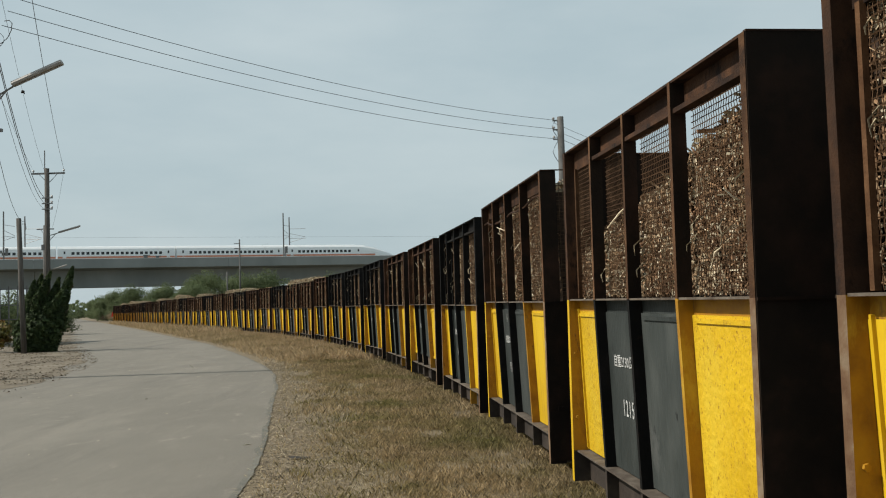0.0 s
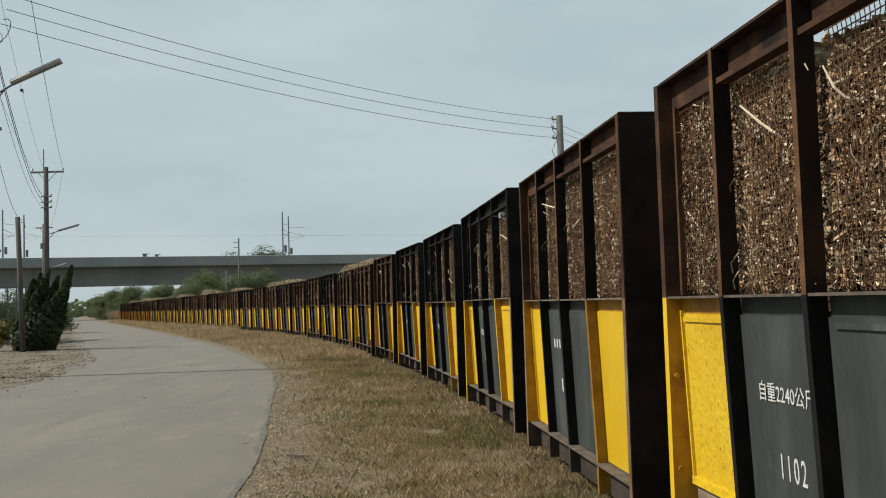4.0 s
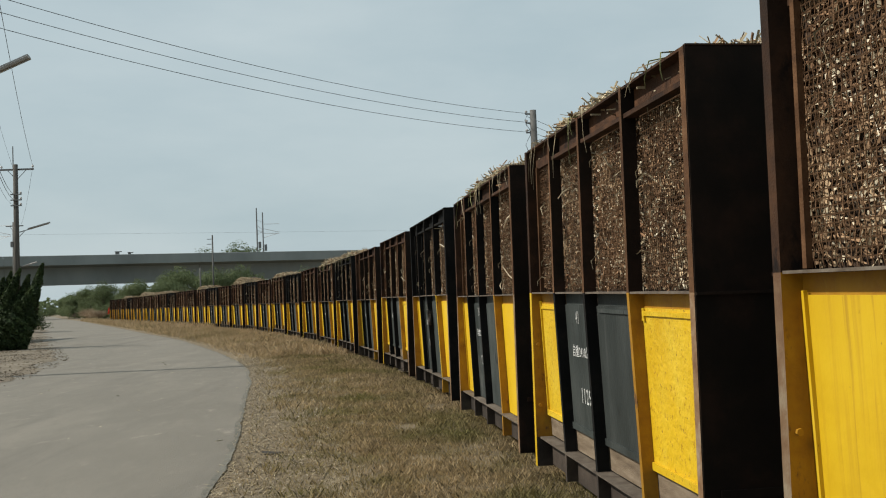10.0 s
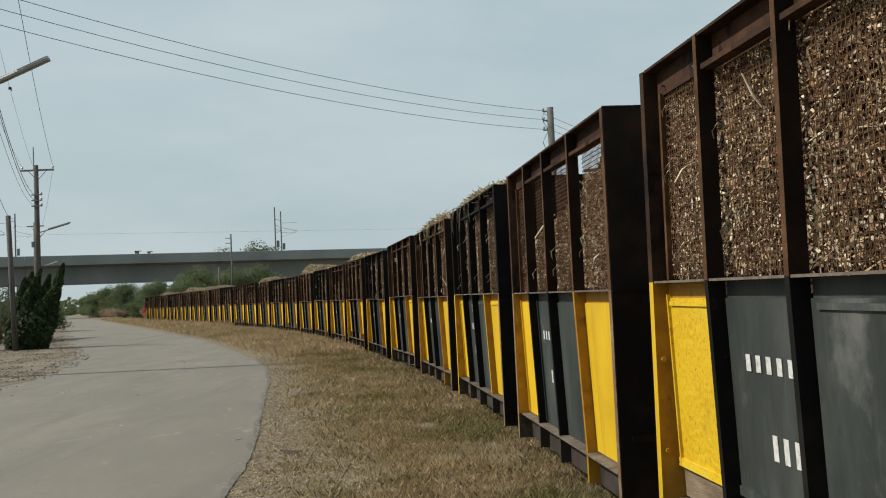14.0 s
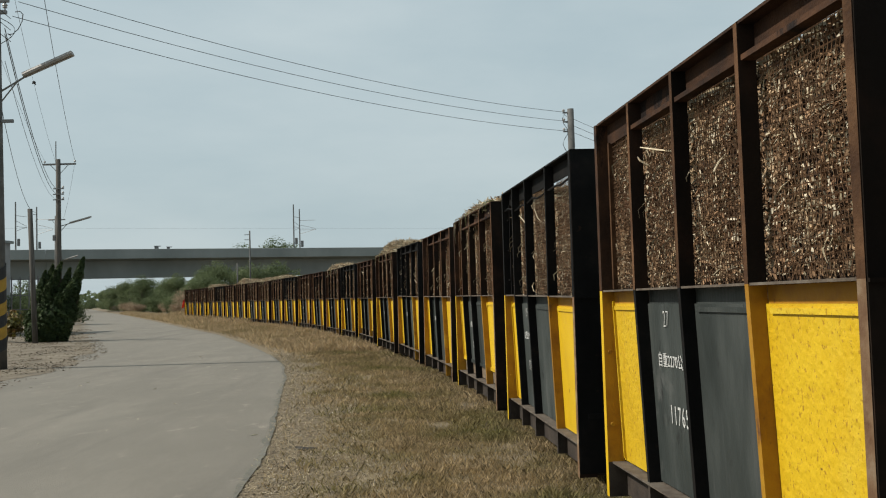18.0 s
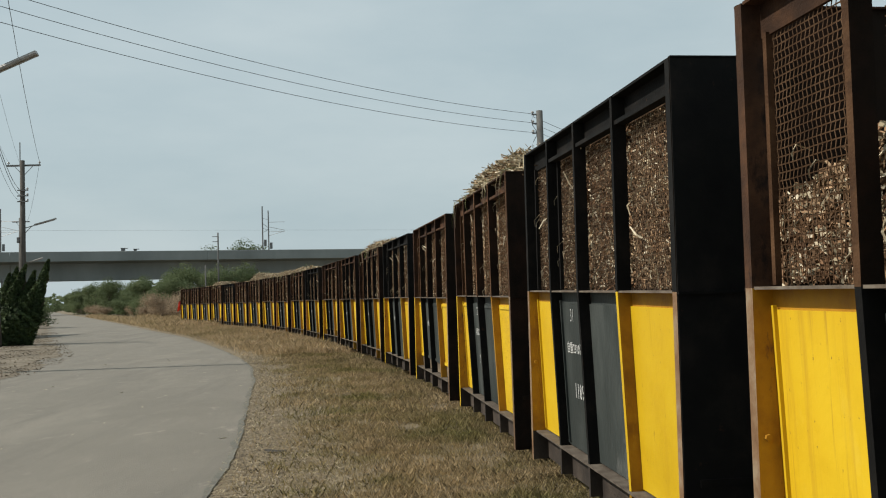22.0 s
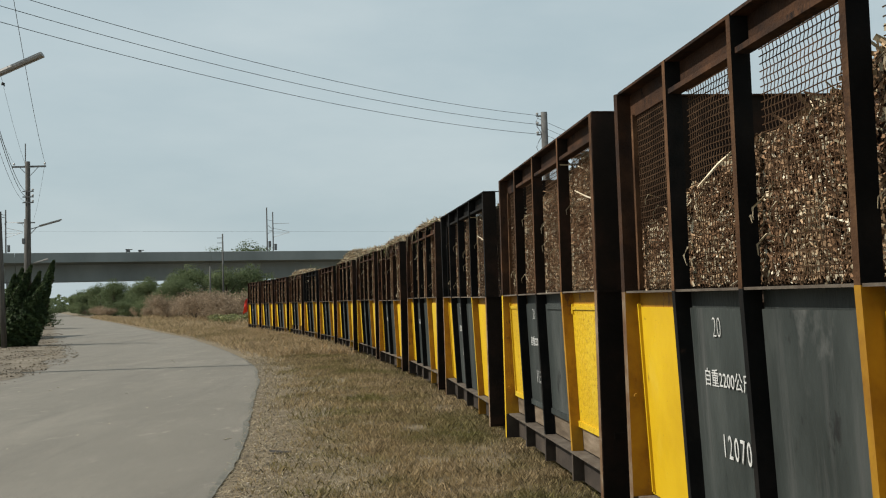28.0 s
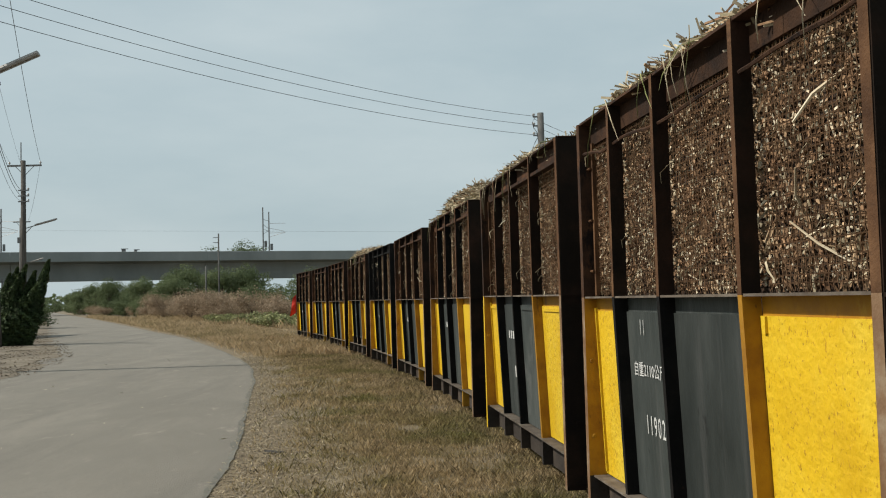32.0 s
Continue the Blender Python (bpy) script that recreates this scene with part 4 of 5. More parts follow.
def car_section(w, h, zb):
    return [(-w, zb), (-w, zb + h * 0.55), (-w * 0.93, zb + h * 0.8), (-w * 0.7, zb + h * 0.95), (0, zb + h), (w * 0.7, zb + h * 0.95), (w * 0.93, zb + h * 0.8), (w, zb + h * 0.55), (w, zb)]


def loft(secs, m=0):
    b = Build()
    n = len(secs[0][1])
    b.v = [(x, *p) for x, prof in secs for p in prof]
    b.f = [(i * n + k, i * n + (k + 1) % n, (i + 1) * n + (k + 1) % n, (i + 1) * n + k) for i in range(len(secs) - 1) for k in range(n)]
    b.f += [tuple(range(n)), tuple(reversed(range((len(secs) - 1) * n, len(secs) * n)))]
    b.m = [m] * len(b.f)
    return b


mid_body = loft([(0.15, car_section(1.69, 3.1, RAIL + 0.55)), (24.85, car_section(1.69, 3.1, RAIL + 0.55))]).mesh("car_body", WHITE_TRAIN)
nose = [(0.15, 1.69, 3.1), (17, 1.69, 3.1), (19.5, 1.67, 2.95), (22, 1.55, 2.4), (24.5, 1.25, 1.6), (26.2, 0.8, 0.95), (26.9, 0.3, 0.45)]
end_body = loft([(x, car_section(w, h, RAIL + 0.55)) for x, w, h in nose]).mesh("car_body", WHITE_TRAIN)
win = Build().box(0, 0.62, -0.012, 0, RAIL + 1.75, RAIL + 2.35).mesh("window", DARK_GLASS)
door = Build().box(0, 0.75, -0.012, 0, RAIL + 1.0, RAIL + 2.9)
door.box(0.2, 0.55, -0.02, -0.012, RAIL + 1.9, RAIL + 2.5, 1)
door = door.mesh("door", [WHITE_TRAIN, DARK_GLASS])
stripe = Build().box(0.2, 24.8, -0.012, 0, RAIL + 0.95, RAIL + 1.35).mesh("stripe", ORANGE)
stripe_e = Build().box(0.2, 22.0, -0.012, 0, RAIL + 0.95, RAIL + 1.35).mesh("stripe", ORANGE)
bogie = Build().box(-1.6, 1.6, -1.1, 1.1, 12.8, RAIL + 0.56).mesh("bogie", BEAM)
for k in range(9):
    x0 = -27.0 - 25.0 * k
    c = part("car_body", end_body if k == 0 else mid_body, express, Matrix.Translation((x0, 0, 0)))
    for xb in (4.0, 20.0):
        part("bogie", bogie, c, Matrix.Translation((xb, 0, 0)))
    part("stripe", stripe_e if k == 0 else stripe, c, Matrix.Translation((0, -1.69, 0)))
    if k < 5:
        for j in range(13 if k == 0 else 19):
            part("window", win, c, Matrix.Translation((3.0 + j * 1.02, -1.69, 0)))
        for xd in ((1.2, 17.4) if k == 0 else (1.2, 23.0)):
            part("door", door, c, Matrix.Translation((xd, -1.69, 0)))
wind = Build().add([(20.3, -1.0, RAIL + 3.05), (20.3, 1.0, RAIL + 3.05), (22.6, 0.85, RAIL + 2.62), (22.6, -0.85, RAIL + 2.62), (20.3, -1.35, RAIL + 2.75), (22.6, -1.2, RAIL + 2.3)],
                   [(0, 3, 2, 1), (0, 4, 5, 3)]).mesh("windscreen", DARK_GLASS)
part("windscreen", wind, express, Matrix.Translation((-27.0, 0, 0.06)))

# ---- poles, lamps and wires ----
YSTRIPE = material("yellow_band", [(0.26, 0.15, 0.02), (0.38, 0.23, 0.03)], rough=0.7, scale=4, bump=0)
BSTRIPE = material("black_band", [(0.015, 0.015, 0.015), (0.03, 0.03, 0.03)], rough=0.7, scale=4, bump=0)
PORCELAIN = material("insulator", [(0.25, 0.24, 0.23), (0.4, 0.39, 0.38)], rough=0.35, scale=4, bump=0)
LAMP_GREY = material("lamp_housing", [(0.224, 0.21, 0.196), (0.308, 0.294, 0.28)], rough=0.6, scale=4, bump=0)


def pole_thing(name, label, x, y, h, r0, r1, mat, lean=0.0):
    ob = thing(name, label, "pole", pose(x, y, 0, 0, lean, 0))
    part("shaft", Build().tube([(0, 0, 0), (0, 0, h * 0.5), (0, 0, h)], [r0, (r0 + r1) / 2, r1], 12).mesh("shaft", mat, True), ob)
    return ob


def insulator(parent, x, y, z, h=0.2):
    b = Build().tube([(0, 0, 0), (0, 0, h * 0.3), (0, 0, h * 0.35), (0, 0, h * 0.6), (0, 0, h * 0.65), (0, 0, h)], [0.018, 0.018, 0.06, 0.05, 0.07, 0.03], 8)
    part("insulator", b.mesh("insulator", PORCELAIN), parent, Matrix.Translation((x, y, z)))


def crossarm(parent, x0, x1, y, z, brace=True):
    part("crossarm", Build().box(x0, x1, y - 0.045, y + 0.045, z - 0.045, z + 0.045).mesh("crossarm", METAL), parent)
    if brace:
        for s in (x0 * 0.55, x1 * 0.55):
            part("brace", Build().tube([(s, y, z - 0.04), (0, y, z - 0.55)], 0.016, 5).mesh("brace", METAL), parent)


def wire_between(name, a, b, sag, r=0.009, label="thin black overhead wire between two poles"):
    a, b = Vector(a), Vector(b)
    pts = []
    for i in range(17):
        u = i / 16
        p = a.lerp(b, u)
        p.z -= sag * 4 * u * (1 - u)
        pts.append(p)
    thing(name, label, "wire", None, Build().tube(pts, r, 5).mesh(name, CABLE), group="overhead wires")


def street_lamp(parent, z, arm, tip, y=0.0, slim=1.0):
    """A slanting bracket with a long fluorescent lamp housing."""
    a, t = Vector(arm), Vector(tip)
    part("lamp_arm", Build().tube([(0, y, z), tuple(a), tuple(a.lerp(t, 0.12))], 0.024, 6).mesh("lamp_arm", METAL), parent)
    part("lamp_arm", Build().tube([(0, y, z - 0.35), tuple(a.lerp(Vector((0, y, z)), 0.25))], 0.018, 6).mesh("lamp_arm", METAL), parent)
    d = t - a
    L = d.length
    ang = math.degrees(math.atan2(d.z, d.x))
    b = extrude_profile([(u * slim, w * slim) for u, w in ((-0.09, 0.0), (-0.11, 0.05), (-0.06, 0.12), (0.06, 0.12), (0.11, 0.05), (0.09, 0.0))], 0, L)
    lamp = part("lamp_housing", b.mesh("lamp_housing", LAMP_GREY), parent, Matrix.Translation(a) @ pose(0, 0, 0, 0, -ang, math.degrees(math.atan2(d.y, d.x))))
    part("lamp_tube", Build().tube([(0.08, 0, -0.015), (L - 0.08, 0, -0.015)], 0.02, 8).mesh("lamp_tube", PORCELAIN), lamp)


PX, PY = -11.45, 24.0
pole_a = pole_thing("utility_pole", "grey concrete utility pole with black and yellow bands, street lamp", PX, PY, 10.6, 0.17, 0.11, POLE, -0.55)
for k in range(7):
    prof = [(0.174 * math.cos(a), 0.174 * math.sin(a)) for a in [2 * math.pi * j / 14 for j in range(14)]]
    v = [(x, y, 0.55 + 0.3 * k + s * 0.3 + 0.10 * math.sin(math.atan2(y, x))) for s in (0, 1) for x, y in prof]
    f = [(j, (j + 1) % 14, 14 + (j + 1) % 14, 14 + j) for j in range(14)]
    part("warning_band", mesh("warning_band", v, f, YSTRIPE if k % 2 else BSTRIPE), pole_a)
crossarm(pole_a, -0.9, 0.9, 0.16, 10.05)
crossarm(pole_a, -0.25, 0.42, -0.16, 9.42, False)
crossarm(pole_a, -0.25, 0.36, -0.16, 9.12, False)
for x, y, z in ((-0.8, 0.16, 10.09), (0.8, 0.16, 10.09), (0.2, 0.16, 10.09), (0.38, -0.16, 9.46), (0.32, -0.16, 9.16)):
    insulator(pole_a, x, y, z)
street_lamp(pole_a, 7.05, (0.72, 0.0, 7.46), (1.99, 0.0, 7.98))
part("bracket", Build().box(0.1, 0.42, -0.04, 0.04, 6.3, 6.38).mesh("bracket", METAL), pole_a)
loop = [(0.6 + 0.2 * math.sin(u * 0.7), -0.2, 9.1 - 0.09 * u + 0.12 * math.sin(u)) for u in range(9)]
part("jumper_cable", Build().tube(loop, 0.012, 5).mesh("jumper_cable", CABLE), pole_a)
loop = [(0.14 + 0.45 * math.sin(math.pi * u / 10), -0.2, 9.0 - 0.075 * u) for u in range(11)]
part("jumper_cable", Build().tube(loop, 0.01, 5).mesh("jumper_cable", CABLE), pole_a)

QX, QY = -21.17, 51.0
pole_b = pole_thing("utility_pole", "grey utility pole with a steel crossarm and street lamp", QX, QY, 9.52, 0.165, 0.12, WOOD)
crossarm(pole_b, -0.88, 0.9, 0.16, 9.27)
part("mast", Build().tube([(-0.12, 0, 9.2), (-0.12, 0, 10.5)], 0.03, 6).mesh("mast", METAL), pole_b)
for x, y, z in ((0.85, 0.16, 9.32), (-0.8, 0.16, 9.32)):
    insulator(pole_b, x, y, z, 0.16)
for z in (7.9, 7.6, 7.3):
    part("bracket", Build().box(-0.22, 0.36, -0.17, -0.12, z - 0.03, z + 0.03).mesh("bracket", METAL), pole_b)
    insulator(pole_b, 0.32, -0.15, z, 0.14)
street_lamp(pole_b, 5.85, (0.62, 0, 6.02), (1.78, 0, 6.32), slim=0.6)
part("cable_box", Build().box(-0.3, -0.17, -0.07, 0.07, 5.1, 5.4).mesh("cable_box", METAL), pole_b)

pole_c = pole_thing("utility_pole", "distant grey utility pole beside the road", -32.6, 78.0, 9.0, 0.16, 0.11, POLE)
crossarm(pole_c, -0.7, 0.7, 0.15, 8.7)
street_lamp(pole_c, 5.2, (0.7, 0, 5.35), (1.8, 0, 5.65), slim=0.7)
pole_s = pole_thing("timber_pole", "dark weathered timber stub pole without wires", -17.70, 40.2, 5.75, 0.115, 0.10, WOOD, -2.0)
part("hook", Build().tube([(0.14, 0, 5.5), (0.28, 0, 5.5), (0.3, 0, 5.3), (0.22, 0, 5.2)], 0.02, 5).mesh("hook", METAL), pole_s)

RX, RY = 5.35, 41.0
pole_r = pole_thing("utility_pole", "round grey concrete utility pole behind the train", RX, RY, 9.55, 0.19, 0.14, POLE)
for z in (9.4, 9.0, 8.58):
    part("bracket", Build().box(-0.34, -0.1, -0.03, 0.03, z - 0.04, z + 0.02).mesh("bracket", METAL), pole_r)
    insulator(pole_r, -0.3, 0, z, 0.14)
loop = [(-0.25 - 0.12 * math.sin(u * 1.3), 0, 9.35 - 0.22 * u) for u in range(9)]
part("jumper_cable", Build().tube(loop, 0.014, 5).mesh("jumper_cable", CABLE), pole_r)
for z0, z1, x0 in ((9.72, 9.42, 0.75), (9.40, 9.03, 0.55), (9.03, 8.6, 0.4)):
    wire_between("overhead_wire", (PX + x0, PY - 0.1, z0), (RX - 0.3, RY, z1), 0.44)
wire_between("overhead_wire", (PX + 1.0, PY + 0.16, 10.2), (QX + 0.85, QY + 0.16, 9.46), 0.35)
wire_between("overhead_wire", (PX - 0.8, PY + 0.16, 10.2), (QX - 0.8, QY + 0.16, 9.46), 0.35, 0.005)
wire_between("overhead_wire", (PX + 0.2, PY + 0.16, 10.2), (QX, QY, 9.0), 0.45, 0.005)
for z0, z1, r in ((8.75, 7.95, 0.012), (8.6, 7.65, 0.012), (7.9, 7.35, 0.007)):
    wire_between("overhead_wire", (PX + 0.15, PY, z0), (QX - 0.1, QY - 0.15, z1), 0.75, r)
wire_between("overhead_wire", (PX, PY, 7.0), (-17.65, 40.2, 5.6), 0.8, 0.008)
wire_between("overhead_wire", (QX + 0.85, QY + 0.16, 9.42), (-32.0, 78, 8.8), 0.4, 0.007)
for z in (9.0, 8.7, 8.4):
    wire_between("overhead_wire", (PX + 0.3, PY, z), (-5.0, -14.0, z + 0.6), 0.6)
    wire_between("overhead_wire", (RX - 0.3, RY, z + 0.3), (22.0, 66.0, z + 0.2), 0.5)

clamp = Build().tube([(-0.02, -0.07, -0.05), (0, -0.03, 0.0), (0, 0.03, 0.0), (0.02, 0.08, -0.07)], [0.03, 0.055, 0.055, 0.025], 8)
thing("wire_clamp", "small dark clamp hanging on an overhead wire", "clamp", pose(-14.41, 32.75, 9.41), clamp.mesh("wire_clamp", CABLE))

# thin lamp posts in the scrub
for x, y, h, r in ((-20.2, 95.0, 8.6, 0.09), (-21.6, 95.5, 5.4, 0.09)):
    p = pole_thing("thin_post", "pale galvanised thin post standing in dry scrub", x, y, h, r, r * 0.8, POLE)
    if h > 8:
        for z in (8.2, 7.7):
            part("bracket", Build().box(-0.55, 0.0, -0.03, 0.03, z - 0.03, z + 0.03).mesh("bracket", METAL), p)

# ---- masts and boxes on the viaduct ----
mast_me = Build().tube([(0, 0, 11.6), (0, 0, 23.4)], [0.17, 0.14], 8).mesh("mast", METAL)
for u in (-90.2, -33.2, 25.2, 82.0, 139.0):
    for yy, xx in ((1.3, 0.45), (11.7, 4.0)):
        m = thing("catenary_mast", "grey steel catenary mast on the viaduct", "mast", BR_M @ Matrix.Translation((u + xx, yy, 0)), group="catenary masts")
        part("mast", mast_me, m)
        inward = 1 if yy < 6 else -1
        for z0, z1 in ((19.5, 18.5), (17.3, 18.3), (18.3, 18.2), (20.6, 20.5)):
            part("bracket", Build().tube([(0, 0, z0), (2.0 if yy < 6 else 3.4, inward * 2.4, z1)], 0.045, 5).mesh("bracket", METAL), m)
        part("switch_box", Build().box(0.3, 0.85, -0.25, 0.25, 14.2, 15.7).mesh("switch_box", METAL), m)
for u, s in ((-4.6, 0.42), (-2.1, 0.3)):
    bx = thing("signal_box", "small grey equipment box on the viaduct parapet", "equipment box", BR_M @ Matrix.Translation((u, 2.0, 0)))
    part("cabinet", Build().box(-s, s, -0.4, 0.4, 11.61, 13.5 + 1.6 * (s - 0.12)).mesh("cabinet", METAL), bx)
    part("roof", Build().box(-s - 0.1, s + 0.5, -0.5, 0.5, 13.5 + 1.6 * (s - 0.12), 13.62 + 1.6 * (s - 0.12)).mesh("roof", METAL), bx)
for z in (18.3,):
    v0, v1 = BR_M @ Vector((-180, 4, z)), BR_M @ Vector((180, 4, z))
    wire_between("overhead_wire", v0, v1, 0.2, 0.012, "contact wire above the viaduct tracks")

# ---- plants ----
JUNIPER = material("juniper_leaf", [(0.0208, 0.0364, 0.013), (0.0442, 0.0702, 0.0234), (0.0884, 0.117, 0.039)], rough=0.8, scale=2.5, bump=0, island=0.5, thin=0.25)
# leaf green lightened so that distance haze is in the colour
GREEN = material("tree_leaf", [(0.0783, 0.1053, 0.0486), (0.1148, 0.1458, 0.0675), (0.162, 0.1958, 0.0972)], rough=0.8, scale=0.5, bump=0, island=0.3, thin=0.4)
PALE_GREEN = material("weed_leaf", [(0.15, 0.16, 0.07), (0.22, 0.23, 0.10), (0.31, 0.30, 0.15)], rough=0.7, scale=0.8, bump=0, island=0.45, thin=0.25)
# scrub brown likewise paled to stand for haze
DRY = material("dry_scrub", [(0.20, 0.145, 0.095), (0.29, 0.215, 0.145), (0.38, 0.295, 0.205)], rough=0.9, scale=0.6, bump=0, island=0.4, thin=0.25)
CROTON = material("croton_leaf", [(0.05, 0.07, 0.02), (0.16, 0.13, 0.03), (0.18, 0.07, 0.03)], rough=0.6, scale=3, bump=0, island=0.5, thin=0.25)


def leaves(points, outs, size, aspect, rng):
    """Small bent leaf quads at points, roughly facing along outs."""
    n = len(points)
    p = np.asarray(points)
    o = np.asarray(outs)
    o = o + rng.normal(0, 0.5, o.shape)
    o /= np.linalg.norm(o, axis=1, keepdims=True) + 1e-9
    a = np.cross(o, rng.normal(0, 1, o.shape))
    a /= np.linalg.norm(a, axis=1, keepdims=True) + 1e-9
    b = np.cross(o, a)
    s = (size * rng.uniform(0.6, 1.4, n))[:, None]
    v = np.stack([p - a * s * aspect, p - b * s * 0.5 + o * s * 0.15, p + a * s * aspect, p + b * s * 0.5 + o * s * 0.15], axis=1).reshape(-1, 3)
    f = np.arange(4 * n).reshape(-1, 4)
    return v, f


def crown_mesh(name, blobs, count, size, aspect, mat, seed, thin=0.35):
    rng = np.random.default_rng(seed)
    pts, outs = [], []
    tot = sum(b[3] * b[4] for b in blobs)
    for x, y, z, rx, rz in blobs:
        k = int(count * rx * rz / tot)
        d = rng.normal(0, 1, (k, 3))
        d /= np.linalg.norm(d, axis=1, keepdims=True)
        r = 1 - thin * rng.random(k) ** 1.5
        lump = 1 + 0.22 * np.sin(d[:, 0] * 5 + seed) * np.sin(d[:, 1] * 6) + 0.15 * np.sin(d[:, 2] * 9 + x)
        q = d * (r * lump)[:, None] * np.array([rx, rx, rz]) + np.array([x, y, z])
        pts.append(q)
        outs.append(d)
    v, f = leaves(np.concatenate(pts), np.concatenate(outs), size, aspect, rng)
    v[:, 2] = np.maximum(v[:, 2], 0.01)
    me = bpy.data.meshes.new(name)
    me.from_pydata(v.tolist(), [], f.tolist())
    me.materials.append(mat)
    return me


def tree_model(h, w, mat, seed, count=9500, size=0.115):
    rng = random.Random(seed)
    t = new("tree")
    b = Build().tube([(0, 0, 0), (0.1, 0.05, h * 0.3), (0.0, 0.1, h * 0.6), (0.1, 0, h * 0.85)], [0.17, 0.13, 0.08, 0.03], 7)
    part("trunk", b.mesh("trunk", BARK), t)
    blobs = []
    for k in range(11):
        a, r = rng.uniform(0, 6.28), rng.uniform(0.25, 0.62) * w / 2
        z = h * rng.uniform(0.14, 0.82)
        x, y = math.cos(a) * r, math.sin(a) * r
        blobs.append((x, y, z, w * rng.uniform(0.2, 0.32), h * rng.uniform(0.13, 0.21)))
        part("limb", Build().tube([(0, 0, z * 0.55), (x * 0.6, y * 0.6, z * 0.85), (x, y, z)], [0.07, 0.045, 0.015], 5).mesh("limb", BARK), t)
    blobs.append((0, 0, h * 0.8, w * 0.24, h * 0.2))
    part("crown", crown_mesh("crown", blobs, count, size, 0.75, mat, seed), t)
    return t


def shrub_model(name, h, w, mat, seed, count=1200, size=0.14, stems=7):
    rng = random.Random(seed)
    t = new(name)
    blobs = []
    for k in range(stems):
        a, r = rng.uniform(0, 6.28), rng.uniform(0.1, 0.5) * w
        z = h * rng.uniform(0.45, 0.8)
        blobs.append((math.cos(a) * r, math.sin(a) * r, z * 0.8, w * rng.uniform(0.22, 0.34), h * rng.uniform(0.22, 0.34)))
        part("stem", Build().tube([(0, 0, 0), (math.cos(a) * r * 0.5, math.sin(a) * r * 0.5, z * 0.6), (math.cos(a) * r * 1.2, math.sin(a) * r * 1.2, z * 1.15)], [0.035, 0.022, 0.006], 4).mesh("stem", BARK), t)
    part("foliage", crown_mesh("foliage", blobs, count, size, 0.6, mat, seed, 0.75), t)
    return t


# junipers clipped into flames beside the road
def juniper(x, y, spires, label, seed):
    t = thing("juniper", label, "shrub", pose(x, y, 0))
    rng = np.random.default_rng(seed)
    pts, outs = [], []
    for bx, by, tx, ty, h, r in spires:
        n = int(4600 * h / 3)
        u = rng.random(n) ** 0.85
        prof = 1.5 * (u + 0.03) ** 0.5 * (1.01 - u) ** 0.85
        a = rng.uniform(0, 6.28, n)
        lump = 1 + 0.4 * np.sin(a * 3 + u * 17 + bx * 9) * np.sin(u * 29 + a * 2)
        rr = 1.12 * r * prof * lump * (0.72 + 0.28 * rng.random(n))
        curve = u ** 1.6
        cx, cy = bx + (tx - bx) * curve, by + (ty - by) * curve
        p = np.stack([cx + np.cos(a) * rr, cy + np.sin(a) * rr, 0.04 + u * h], axis=1)
        pts.append(p)
        outs.append(np.stack([np.cos(a) * 0.7, np.sin(a) * 0.7, np.full(n, 0.9)], axis=1))
        part("stem", Build().tube([(bx * 0.3, by * 0.3, 0), (bx, by, h * 0.3), (tx, ty, h * 0.8)], [0.06, 0.04, 0.015], 5).mesh("stem", BARK), t)
    v, f = leaves(np.concatenate(pts), np.concatenate(outs), 0.07, 0.9, rng)
    v[:, 2] = np.maximum(v[:, 2], 0.01)
    me = bpy.data.meshes.new("foliage")
    me.from_pydata(v.tolist(), [], f.tolist())
    me.materials.append(JUNIPER)
    part("foliage", me, t)


juniper(-18.0, 41.5, [(-0.3, -0.1, 0.2, 0.0, 3.1, 0.40), (-0.1, 0.1, 0.48, 0.1, 3.35, 0.42), (0.1, 0.0, 0.9, 0.0, 3.47, 0.42), (0.4, 0.2, 1.2, 0.2, 3.2, 0.42), (1.05, -0.1, 1.84, 0.1, 3.65, 0.44),
                       (0.55, -0.2, 1.45, -0.2, 2.6, 0.55), (0.2, -0.3, 1.0, -0.4, 2.1, 0.6), (-0.35, -0.2, -0.22, -0.3, 1.7, 0.4), (0.05, -0.25, 0.65, -0.35, 2.8, 0.52),
                       (0.8, 0.0, 1.75, -0.1, 2.4, 0.5), (0.0, -0.3, 0.35, -0.5, 1.7, 0.6), (-0.1, -0.2, 0.1, -0.3, 2.4, 0.5)],
        "dark green juniper of several leaning flame-shaped spires", 1)

# weeds and a mottled shrub on the bank
cro = shrub_model("croton_shrub", 1.7, 1.5, CROTON, 31, 900, 0.13)
tagged(cro, "low mottled yellow and green leafy shrub on bank", "shrub")
cro.matrix_basis = pose(-19.6, 41.6, 0)
cro2 = copy_thing(cro, pose(-21.4, 43.0, 0, 0, 0, 130))

G1, G2, G3 = tree_model(5.6, 5.2, GREEN, 41), tree_model(4.6, 5.6, GREEN, 42), tree_model(6.6, 5.6, GREEN, 43)
D1, D2 = shrub_model("dry_shrub", 2.9, 3.4, DRY, 51, 7000, 0.075, 14), shrub_model("dry_shrub", 2.3, 3.2, DRY, 52, 6000, 0.075, 13)
W1 = shrub_model("weed_clump", 1.15, 2.4, PALE_GREEN, 53, 1300, 0.15, 8)
